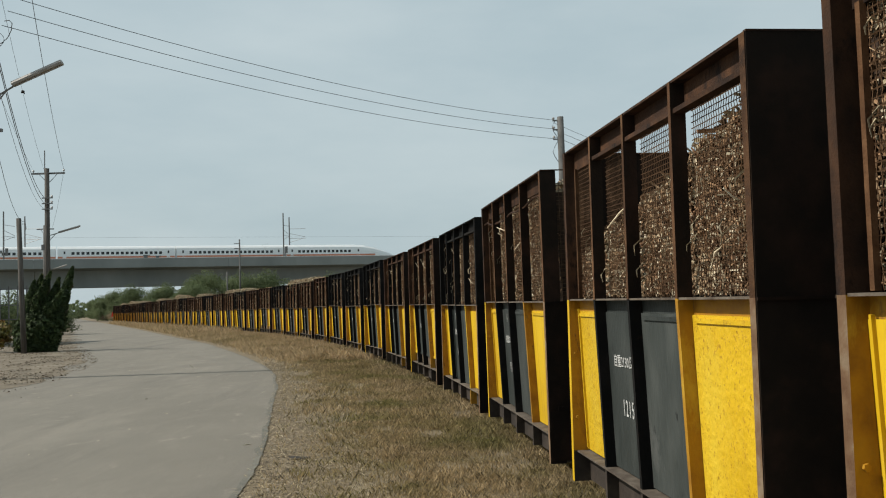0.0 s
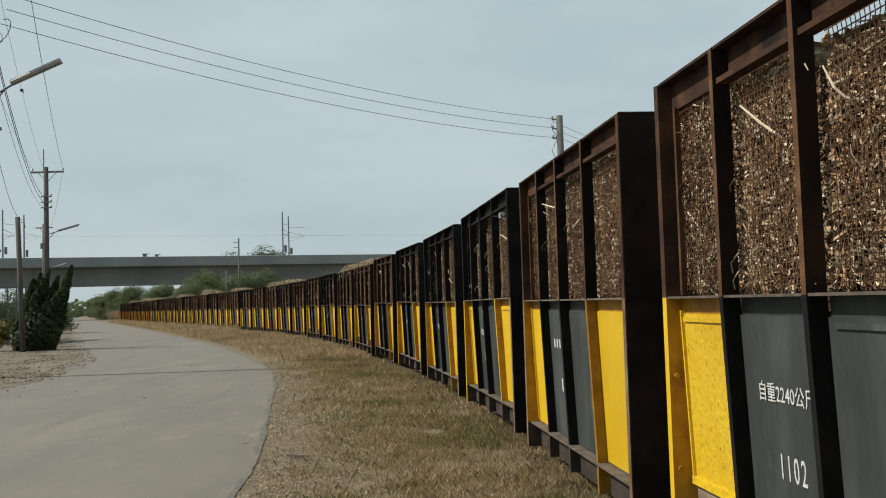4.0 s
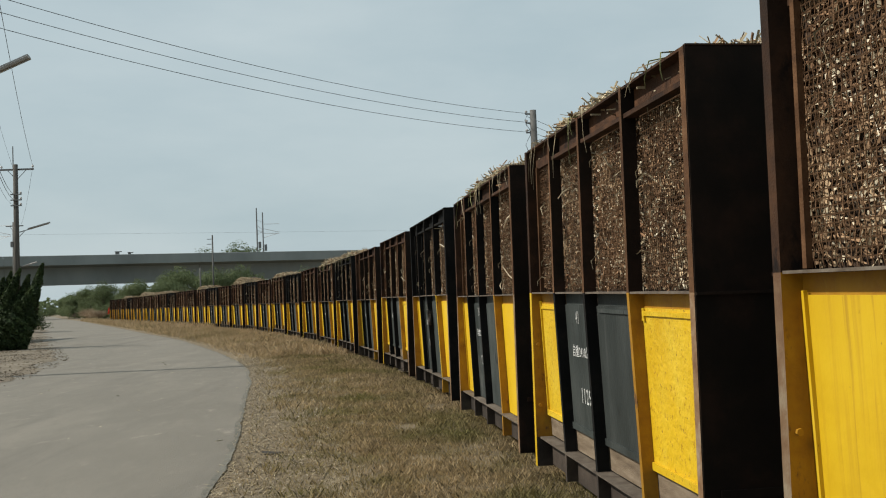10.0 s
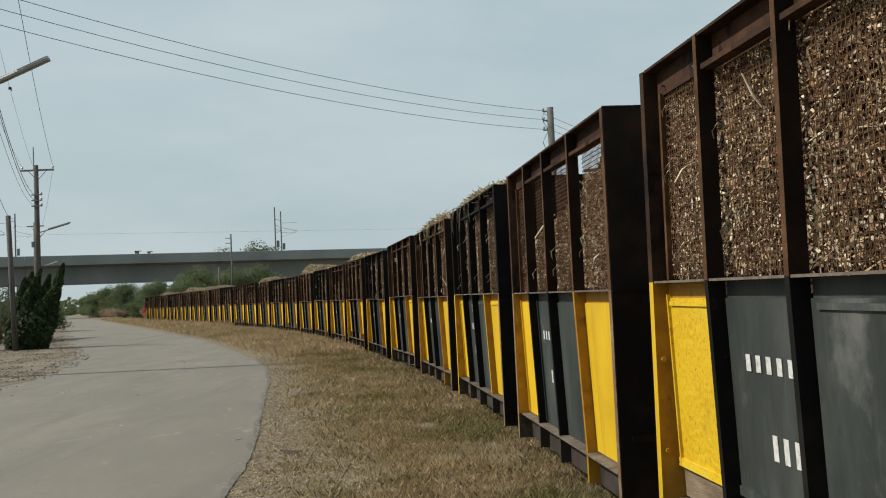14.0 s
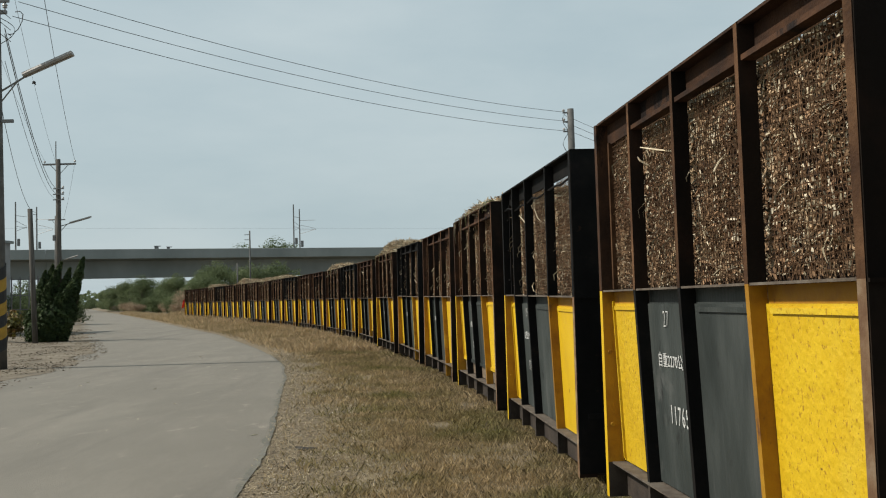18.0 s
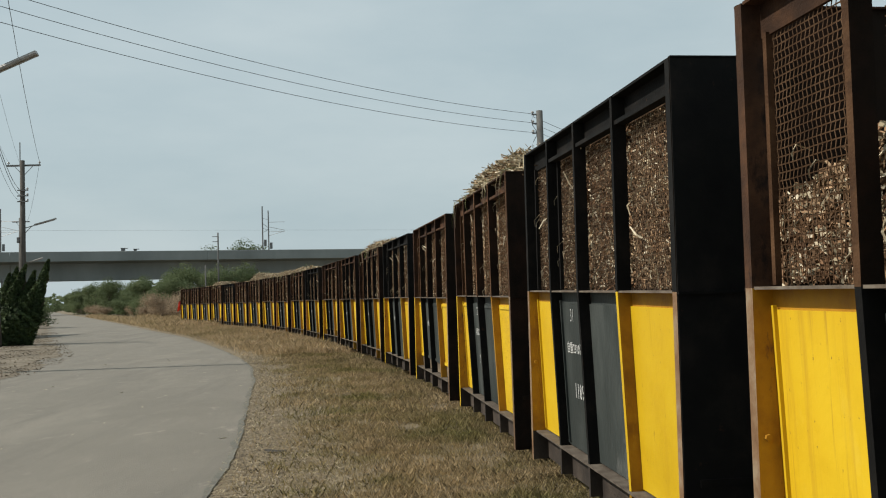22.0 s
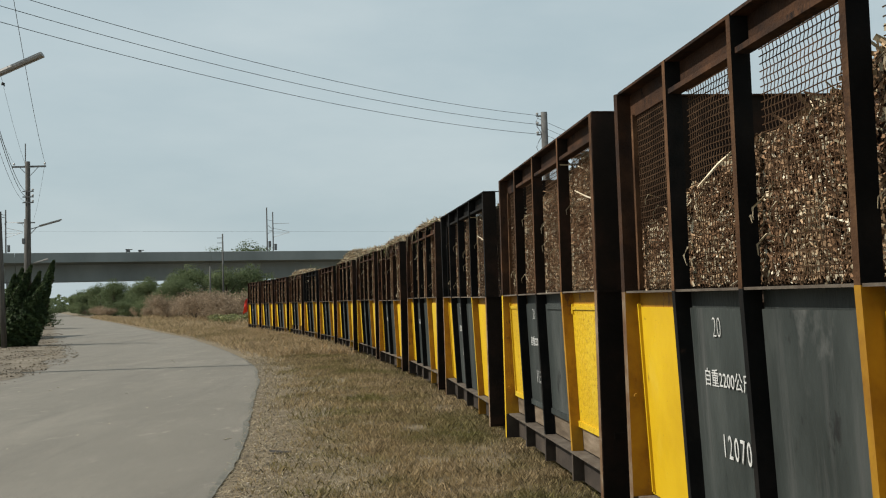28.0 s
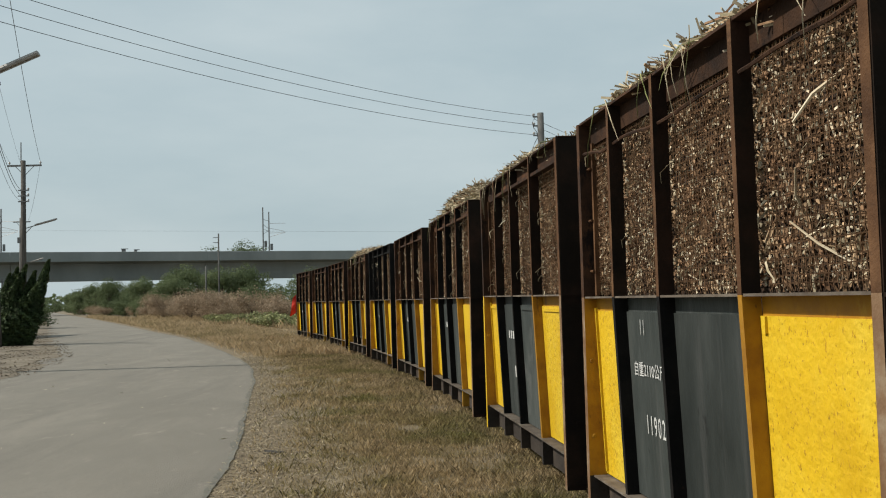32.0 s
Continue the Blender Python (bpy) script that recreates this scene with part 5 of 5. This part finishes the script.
for ob, lab, cat in ((G1, "green broadleaf tree with a dense uneven crown", "tree"), (G2, "low spreading green tree behind the track", "tree"), (G3, "tall green tree near the viaduct", "tree"),
                     (D1, "tall withered brown bush beside the track", "bush"), (D2, "withered brown bush with bare stems", "bush"), (W1, "pale green leafy weeds beside the track", "weeds")):
    tagged(ob, lab, cat, cat + " row along the track")
first = set()


def plant(ob, x, y, scale, turn):
    if ob not in first:
        first.add(ob)
        o = ob
        o.matrix_basis = pose(x, y, 0, 0, 0, turn) @ Matrix.Scale(scale, 4)
    else:
        o = copy_thing(ob, pose(x, y, 0, 0, 0, turn))
        o.scale = (scale, scale, scale)
    return o


rp = random.Random(77)
for k in range(17):   # dry scrub behind the track
    x, y, th = track(73 + 2.4 * k, rp.uniform(3.3, 7.0))
    plant(rp.choice((D1, D2)), x, y, rp.uniform(0.7, 1.32), rp.uniform(0, 360))
for k in range(10):
    x, y, th = track(113 + 4 * k, rp.uniform(3.4, 5.0))
    plant(rp.choice((D1, D2)), x, y, rp.uniform(0.45, 0.7), rp.uniform(0, 360))
for k in range(9):   # pale weeds where the scrub ends
    x, y, th = track(54 + 1.7 * k, rp.uniform(2.9, 4.4))
    plant(W1, x, y, rp.uniform(0.7, 1.0), rp.uniform(0, 360))
for s in (76, 78.5, 80):
    x, y, th = track(s, 3.0)
    plant(W1, x, y, 0.8, rp.uniform(0, 360))
for x, y, k in ((-21.0, 100, 0.84), (-18.6, 102, 0.88), (-17.2, 97, 0.8), (-14.6, 95, 0.74), (-12.4, 92, 0.76), (-10.2, 88, 0.84), (-8.4, 86, 0.8), (-32.0, 130, 1.08), (-34.6, 134, 0.98), (-29.4, 133, 0.9), (-25.5, 118, 0.78),
                (-36.0, 128, 0.8), (-38.5, 133, 0.86), (-41.0, 140, 0.84), (-30.5, 118, 0.72)):
    plant(rp.choice((G1, G3)) if k > 0.82 else G2, x, y, k, rp.uniform(0, 360))
for s in range(36, 64, 6):   # green trees further back
    x, y, th = track(s, rp.uniform(11, 17))
    plant(rp.choice((G1, G2)), x + 2.5, y, rp.uniform(0.65, 0.85), rp.uniform(0, 360))
for s in range(116, 216, 6):
    x, y, th = track(s, rp.uniform(5.5, 9))
    plant(rp.choice((G1, G3)), x, y, rp.uniform(0.64, 0.82), rp.uniform(0, 360))
for s in range(122, 200, 9):
    x, y, th = track(s, rp.uniform(10, 15))
    plant(rp.choice((G1, G2)), x, y, rp.uniform(0.6, 0.8), rp.uniform(0, 360))
for y in range(150, 330, 7):   # along the far road edge, on under the viaduct
    plant(rp.choice((G1, G2, G3)), road_right(y) + rp.uniform(3.5, 8), y, rp.uniform(0.75, 1.0), rp.uniform(0, 360))
    if y < 230:
        plant(rp.choice((D1, D2)), road_right(y) + rp.uniform(1.6, 3.0), y + 3, rp.uniform(0.5, 0.8), rp.uniform(0, 360))
plant(G3, -44.3, 240, 2.6, 30)
plant(G1, -46.6, 246, 2.5, 130)
plant(G3, -53.9, 242, 2.42, 200)
for k in range(14):   # beyond the viaduct and left of the road
    plant(rp.choice((G1, G2, G3)), -118 - k * 9 + rp.uniform(-4, 4), 300 + rp.uniform(0, 60), rp.uniform(0.9, 1.3), rp.uniform(0, 360))
for x, y in ((-27.5, 56), (-30, 62), (-33, 66), (-30.5, 75), (-36, 80), (-47, 110), (-52, 118), (-60, 130)):
    plant(G2, x, y, rp.uniform(0.6, 0.85), rp.uniform(0, 360))

# far woods: one long low belt of leaf clumps
rngf = np.random.default_rng(9)
bl = [(float(x), 620 + 60 * math.sin(x * 0.01), 4.0, rngf.uniform(7, 12), rngf.uniform(4, 7)) for x in range(-900, 600, 9)]
thing("far_woods", "pale green belt of trees on the horizon", "woods", None, crown_mesh("far_woods", bl, 26000, 1.5, 0.8, GREEN, 5), kind="stuff")

# ---- buildings by the road ----
WALL = material("grey_render", [(0.20, 0.205, 0.21), (0.26, 0.265, 0.27), (0.30, 0.305, 0.31)], rough=0.9, scale=0.8, bump=0.1)
shed = thing("shed", "plain grey rendered shed behind the junipers", "building", pose(-29.9, 52.5, 0))
part("wall", Build().box(-4, 4, -3, 3, 0, 5.3).mesh("wall", WALL), shed)
part("roof", Build().box(-4.15, 4.15, -3.15, 3.15, 5.3, 5.45).mesh("roof", CONCRETE), shed)
for k in range(6):
    part("louvre", Build().box(1.6, 3.4, -3.06, -3.003, 1.2 + 0.3 * k, 1.38 + 0.3 * k).mesh("louvre", METAL), shed)
fence = thing("fence", "grey metal fence with thin rails beside the shed", "fence", pose(-24.9, 53.5, 0))
for k in range(6):
    part("fence_post", Build().box(0.5 * k - 0.03, 0.5 * k + 0.03, -0.03, 0.03, 0, 3.3).mesh("fence_post", METAL), fence)
for z in (0.6, 1.4, 2.2, 3.1):
    part("rail", Build().box(0, 2.5, 0.032, 0.07, z, z + 0.06).mesh("rail", METAL), fence)

# ---- grass, stones and clods ----
def blades(name, label, spots, hmin, hmax, wid, mat, seed):
    rng = np.random.default_rng(seed)
    p = np.asarray(spots)
    n = len(p)
    clump = np.array([noise.noise((x * 2.6, y * 2.6, 4.0)) + 0.6 * noise.noise((x * 0.7, y * 0.7, 9.0)) for x, y in spots])
    h = rng.uniform(hmin, hmax, n) * (0.65 + 0.7 * rng.random(n)) * np.clip(1 + 0.6 * clump, 0.5, 1.5)
    a = rng.uniform(0, 6.28, n)
    lean = rng.uniform(0.1, 0.9, n) * h
    la = rng.uniform(0, 6.28, n)
    w = wid * rng.uniform(0.6, 1.4, n)
    dx, dy = np.cos(a) * w, np.sin(a) * w
    lx, ly = np.cos(la) * lean, np.sin(la) * lean
    z0 = np.zeros(n)
    v = np.stack([np.stack([p[:, 0] - dx, p[:, 1] - dy, z0], 1), np.stack([p[:, 0] + dx, p[:, 1] + dy, z0], 1),
                  np.stack([p[:, 0] + lx * 0.35 + dx * 0.7, p[:, 1] + ly * 0.35 + dy * 0.7, h * 0.6], 1),
                  np.stack([p[:, 0] + lx, p[:, 1] + ly, h], 1)], 1).reshape(-1, 3)
    o = np.arange(n)[:, None] * 4
    f = np.concatenate([o + np.array([[0, 1, 2]]), o + np.array([[0, 2, 3]])])
    me = bpy.data.meshes.new(name)
    me.from_pydata(v.tolist(), [], f.tolist())
    me.materials.append(mat)
    thing(name, label, "grass", None, me, kind="stuff")


def verge_spots(n, y0, y1, seed, left=0.12, beyond=0.35):
    rng = np.random.default_rng(seed)
    out = []
    ys = rng.uniform(y0, y1, n)
    us = rng.random(n)
    dens = rng.random(n)
    for y, u, d in zip(ys, us, dens):
        xl = road_right(y) + left
        xr = float(np.interp(y, Y_AXIS, X_AXIS)) + beyond
        x = xl + (xr - xl) * u
        keep = 0.62 + 0.55 * noise.noise((x * 0.9, y * 0.9, 2.0)) + 0.4 * noise.noise((x * 3.2, y * 3.2, 7.0))
        edge = u * (xr - xl) + 0.5 * noise.noise((x * 0.8, y * 0.8, 4.0))
        if edge < 1.4:
            keep *= max(0.05, 0.72 * edge - 0.12)
        if d < keep:
            out.append((x, y))
    return out


blades("grass", "short withered brown grass between road and track", verge_spots(220000, 3.5, 13, 1), 0.018, 0.06, 0.0018, GRASS, 2)
blades("grass", "short withered brown grass between road and track", verge_spots(170000, 13, 28, 3), 0.022, 0.075, 0.0026, GRASS, 4)
blades("grass", "taller withered grass along the bend", verge_spots(210000, 28, 62, 5, 0.2, 0.2), 0.06, 0.21, 0.0032, GRASS_TAN, 6)
blades("grass", "taller withered grass along the far road edge", verge_spots(140000, 62, 150, 7, 0.3, 0.0), 0.12, 0.36, 0.006, GRASS_TAN, 8)
blades("grass", "short withered brown grass between road and track", verge_spots(60000, -25, 3.5, 31, 0.12, 2.6), 0.025, 0.08, 0.004, GRASS, 32)
rs = np.random.default_rng(12)
bed = [track(float(s), float(r))[:2] for s, r in zip(rs.uniform(24, 110, 30000), rs.uniform(-0.3, 2.4, 30000))]
blades("grass", "thin withered grass between and beside the rails", bed, 0.04, 0.10, 0.006, GRASS_TAN, 14)
beh = [track(float(s), float(r))[:2] for s, r in zip(rs.uniform(0, 130, 22000), rs.uniform(2.2, 8, 22000))]
blades("grass", "rough withered grass on the far side of the track", beh, 0.15, 0.5, 0.014, GRASS_TAN, 13)


def stones(name, label, spots, smin, smax, mat, seed):
    rng = np.random.default_rng(seed)
    base = np.array([(1, 0, 0), (-1, 0, 0), (0, 1, 0), (0, -1, 0), (0, 0, 1), (0, 0, -1)], float)
    fs = [(0, 2, 4), (2, 1, 4), (1, 3, 4), (3, 0, 4), (2, 0, 5), (1, 2, 5), (3, 1, 5), (0, 3, 5)]
    v, f = [], []
    for x, y in spots:
        s = rng.uniform(smin, smax) * (0.5 + rng.random())
        q = base * rng.uniform(0.6, 1.3, (6, 3)) * s * np.array([1, 1, 0.6])
        a = rng.uniform(0, 6.28)
        c, sn = math.cos(a), math.sin(a)
        o = len(v)
        v += [(x + c * p[0] - sn * p[1], y + sn * p[0] + c * p[1], 0.012 + s * 0.2 + p[2]) for p in q]
        f += [tuple(o + i for i in t) for t in fs]
    me = mesh(name, v, f, mat)
    thing(name, label, "stones", None, me, kind="stuff")


STONE = material("verge_stone", [(0.12, 0.095, 0.065), (0.2, 0.165, 0.12), (0.32, 0.28, 0.22)], rough=0.95, scale=6, bump=0.2, island=0.45)
rs = np.random.default_rng(21)
sp = [(road_right(y) + float(abs(o)) * 0.9 - 0.06, y) for y, o in zip(rs.uniform(5, 28, 15000), rs.normal(0, 0.7, 15000))]
stones("verge_stones", "loose brown gravel and crumbs of asphalt", sp, 0.004, 0.014, STONE, 22)
cl = [(road_left(y) - float(abs(o)), y) for y, o in zip(rs.uniform(20, 52, 900), rs.normal(0, 1.5, 900))]
stones("dirt_clods", "dry brown clods heaped beside the road", cl, 0.015, 0.05, DIRT, 23)
STRAW = material("straw_litter", [(0.2, 0.155, 0.085), (0.32, 0.26, 0.16), (0.42, 0.36, 0.25)], rough=0.9, scale=5, bump=0, island=0.4)
v, f = [], []
for x, y, a, L, w in zip(rs.uniform(-0.05, 1.3, 9000), rs.uniform(5, 30, 9000), rs.uniform(0, 6.28, 9000), rs.uniform(0.015, 0.07, 9000), rs.uniform(0.001, 0.004, 9000)):
    x, c, s = x + road_right(y), math.cos(a), math.sin(a)
    o = len(v)
    v += [(x - c * L - s * w, y - s * L + c * w, 0.016), (x - c * L + s * w, y - s * L - c * w, 0.016), (x + c * L + s * w, y + s * L - c * w, 0.03), (x + c * L - s * w, y + s * L + c * w, 0.03)]
    f.append((o, o + 1, o + 2, o + 3))
thing("straw_litter", "dry straw and leaf scraps scattered on the verge", "litter", None, mesh("straw_litter", v, f, STRAW), kind="stuff")
LITTER = material("dead_leaf", [(0.065, 0.048, 0.032), (0.115, 0.087, 0.06), (0.17, 0.132, 0.092)], rough=0.9, scale=5, bump=0, island=0.5)
v, f = [], []
for off, y, a, L, h in zip(rs.normal(0.6, 1.3, 8200), rs.uniform(17, 60, 8200), rs.uniform(0, 6.28, 8200), rs.uniform(0.012, 0.045, 8200), rs.uniform(0.005, 0.03, 8200)):
    if off < -0.9 or noise.noise((off * 0.8, y * 0.5, 11.0)) < -0.12:
        continue
    x, c, s = road_left(y) - off, math.cos(a), math.sin(a)
    o = len(v)
    v += [(x - c * L, y - s * L, 0.04), (x + s * L * 0.4, y - c * L * 0.4, 0.04 + h), (x + c * L, y + s * L, 0.042), (x - s * L * 0.4, y + c * L * 0.4, 0.04 + h * 0.4)]
    f.append((o, o + 1, o + 2, o + 3))
thing("leaf_litter", "dead brown leaves scattered on the dirt bank", "litter", None, mesh("leaf_litter", v, f, LITTER), kind="stuff")
PALE_LEAF = material("pale_dry_leaf", [(0.3, 0.27, 0.2), (0.45, 0.41, 0.33)], rough=0.85, scale=9, bump=0, island=0.3)
for k in range(46):   # scraps of cane leaf dropped on the asphalt and verge
    y = rs.uniform(6, 34)
    x = road_left(y) + rs.random() * (road_right(y) + 1.2 - road_left(y))
    L, w = rs.uniform(0.02, 0.09), rs.uniform(0.005, 0.014)
    sc = Build().add([(-L, -w * 0.5, 0), (0, -w, 0.008), (L, 0, 0.002), (0, w, 0.010), (-L, -w * 0.5, 0.002), (0, -w, 0.010), (L, 0, 0.004), (0, w, 0.012)], BOXF)
    thing("leaf_scrap", "pale dry scrap of cane leaf on the ground", "litter", pose(x, y, 0.021, 0, 0, rs.uniform(0, 360)), sc.mesh("leaf_scrap", PALE_LEAF), "leaf scraps on the road")
litter = thing("bark_scrap", "grey scrap of bark lying on gravel", "litter", pose(-1.56, 10.1, 0.02, 0, 8, 20),
               extrude_profile([(-0.03, 0), (0, 0.02), (0.03, 0.0), (0, 0.01)], -0.11, 0.11).mesh("bark_scrap", WOOD))

# ---- rails in the grass ----
for off, nm in ((WAGON_W / 2 - 0.4, "rail"), (WAGON_W / 2 + 0.4, "rail")):
    v, f = [], []
    ss = [float(s) for s in range(-140, 215, 3)]
    for s in ss:
        xa, ya, th = track(s, off - 0.03)
        xb, yb, _ = track(s, off + 0.03)
        v += [(xa, ya, 0.0), (xb, yb, 0.0), (xb, yb, 0.012), (xa, ya, 0.012)]
    for i in range(len(ss) - 1):
        for k in range(4):
            f.append((i * 4 + k, i * 4 + (k + 1) % 4, i * 4 + 4 + (k + 1) % 4, i * 4 + 4 + k))
    thing("rail", "narrow steel rail sunk in grass under the wagons", "rail", None, mesh("rail", v, f, BEAM), kind="structure")

# ---- red flag on the last wagon ----
RED = material("red_cloth", [(0.55, 0.03, 0.02), (0.7, 0.05, 0.03)], rough=0.8, scale=8, bump=0)
last = wagons[-1][1]
fl = Build()
fv = [(HALF + 0.03 + 0.05 * math.sin(j * 1.3) * i / 4, TIP - 0.02 + 0.045 * i * (1 + 0.12 * j), 1.95 - 0.13 * j - 0.05 * i) for j in range(7) for i in range(5)]
fl.add(fv, [(j * 5 + i, j * 5 + i + 1, j * 5 + i + 6, j * 5 + i + 5) for j in range(6) for i in range(4)])
fl.add([(x + 0.006, y, z) for x, y, z in fv], [(j * 5 + i, j * 5 + i + 5, j * 5 + i + 6, j * 5 + i + 1) for j in range(6) for i in range(4)])
part("flag", fl.mesh("flag", RED), last, None, "crumpled red warning flag")
part("flag_stick", Build().tube([(HALF + 0.02, TIP + 0.03, 1.1), (HALF + 0.02, TIP + 0.01, 1.92)], 0.012, 5).mesh("flag_stick", WOOD), last)

# ---- a small bird that darts across the road ----
FEATHER = material("brown_feather", [(0.02, 0.015, 0.012), (0.05, 0.036, 0.028), (0.09, 0.06, 0.045)], rough=0.9, scale=40, bump=0)
bird = thing("bird", "small brown bird darting over the road", "bird")
part("body", Build().tube([(-0.05, 0, 0), (-0.03, 0, 0.0), (0, 0, 0.0), (0.03, 0, 0.006), (0.042, 0, 0.012), (0.055, 0, 0.012), (0.066, 0, 0.008)],
                          [0.006, 0.018, 0.025, 0.02, 0.016, 0.012, 0.002], 9).mesh("body", FEATHER, True), bird)
part("tail", Build().box(-0.095, -0.045, -0.012, 0.012, -0.003, 0.002).mesh("tail", FEATHER), bird)
for s in (1, -1):
    wg = [(0.02, 0.012 * s, 0.012), (-0.025, 0.014 * s, 0.01), (-0.055, 0.055 * s, 0.026), (-0.04, 0.085 * s, 0.034), (0.005, 0.05 * s, 0.03)]
    fw = [tuple(range(5)), tuple(reversed(range(5, 10)))] + [(i, i + 5, (i + 1) % 5 + 5, (i + 1) % 5) for i in range(5)]
    part("wing", mesh("wing", wg + [(x, y, z + 0.004) for x, y, z in wg], fw, FEATHER), bird)


# ---- movement ----
S_FIRST = 7.655
# by wagon, fitted to the camera's view: shift along track; lift and rear-end tip
SHIFT = {-1: 0.06, 0: 0.02, 1: 0.09, 2: 0.08, 3: 0.05, 5: -0.09, 6: -0.03, 7: 0.05, 8: 0.02, 9: 0.07, 10: -0.03, 11: -0.05, 12: 0.03, 14: -0.01,
         15: -0.12, 16: -0.07, 17: 0.02, 18: 0.06, 19: -0.01, 20: 0.03, 21: -0.02, 22: 0.10, 23: 0.09, 25: 0.03, 26: -0.16, 27: -0.05, 28: -0.08, 29: 0.03, 30: -0.18}
LIFT_TIP = {0: (0, -0.013), 1: (0.009, -0.013), 2: (-0.022, -0.016), 5: (0.03, 0.013), 6: (0.015, -0.005), 7: (0.034, -0.03), 8: (0.03, -0.025),
          9: (-0.014, -0.028), 10: (-0.009, 0), 11: (0.028, 0.003), 12: (0.025, -0.01), 14: (0.012, -0.005), 15: (-0.004, 0), 16: (0.024, 0.02),
          17: (-0.014, -0.023), 18: (0, -0.005), 19: (-0.008, -0.02), 20: (0.01, -0.035), 21: (0, -0.022), 22: (-0.012, -0.019), 23: (0.004, -0.006),
          25: (0.012, 0), 26: (0.014, 0.016), 27: (0.01, -0.018), 28: (0.012, 0), 29: (-0.016, 0.002), 30: (0.01, -0.008)}


def wagon_pose(i, t, lean):
    s = S_FIRST + PITCH * i - travelled(t) + SHIFT.get(i, 0.0)
    xa, ya, _ = track(s)
    xb, yb, _ = track(s - WAGON_L)
    th = math.atan2(-(xa - xb), ya - yb)
    c, s2 = math.cos(th), math.sin(th)
    x, y = (xa + xb) / 2 + c * WAGON_W / 2, (ya + yb) / 2 + s2 * WAGON_W / 2
    lift, tip = LIFT_TIP.get(i, (0.0, 0.0))
    return pose(x, y, lift, 0, math.degrees(tip / WAGON_L), math.degrees(th) + 90) @ lean


def motions():
    times = [k * 0.8 for k in range(41)]
    for i, w, load, lean, _ in wagons:
        walk(w, [(t, wagon_pose(i, t, lean)) for t in times])
        walk(load, [(t, wagon_pose(i, t, lean)) for t in times])
    # the express runs off the picture at 72.5 m/s and then slows to a stand far along the viaduct
    runs = [(k * 0.25, 54.3 - 72.5 * k * 0.25) for k in range(11)] + [(3.5, -192.0), (5.0, -248.0), (7.0, -285.0), (9.0, -295.0), (11.0, -296.0), (32.0, -296.0)]
    walk(express, [(t, BR_M @ Matrix.Translation((u, 9.0, 0))) for t, u in runs])
    flight = [(0.0, -16.0, 5.0, 4.0), (6.8, -14.0, 8.0, 3.0), (7.5, -3.6, 12.0, 1.9), (7.8, -1.41, 12.0, 2.27), (8.0, -0.78, 12.0, 2.70), (8.1, -0.2, 12.0, 3.36),
              (8.2, 0.39, 12.0, 3.97), (8.4, 1.52, 12.0, 4.93), (8.8, 3.8, 12.0, 7.2), (10.5, 14.0, 8.0, 13.0), (32.0, 30.0, -30.0, 13.0)]
    walk(bird, [(t, pose(x, y, h, 10, -38, 6)) for t, x, y, h in flight])


motions()
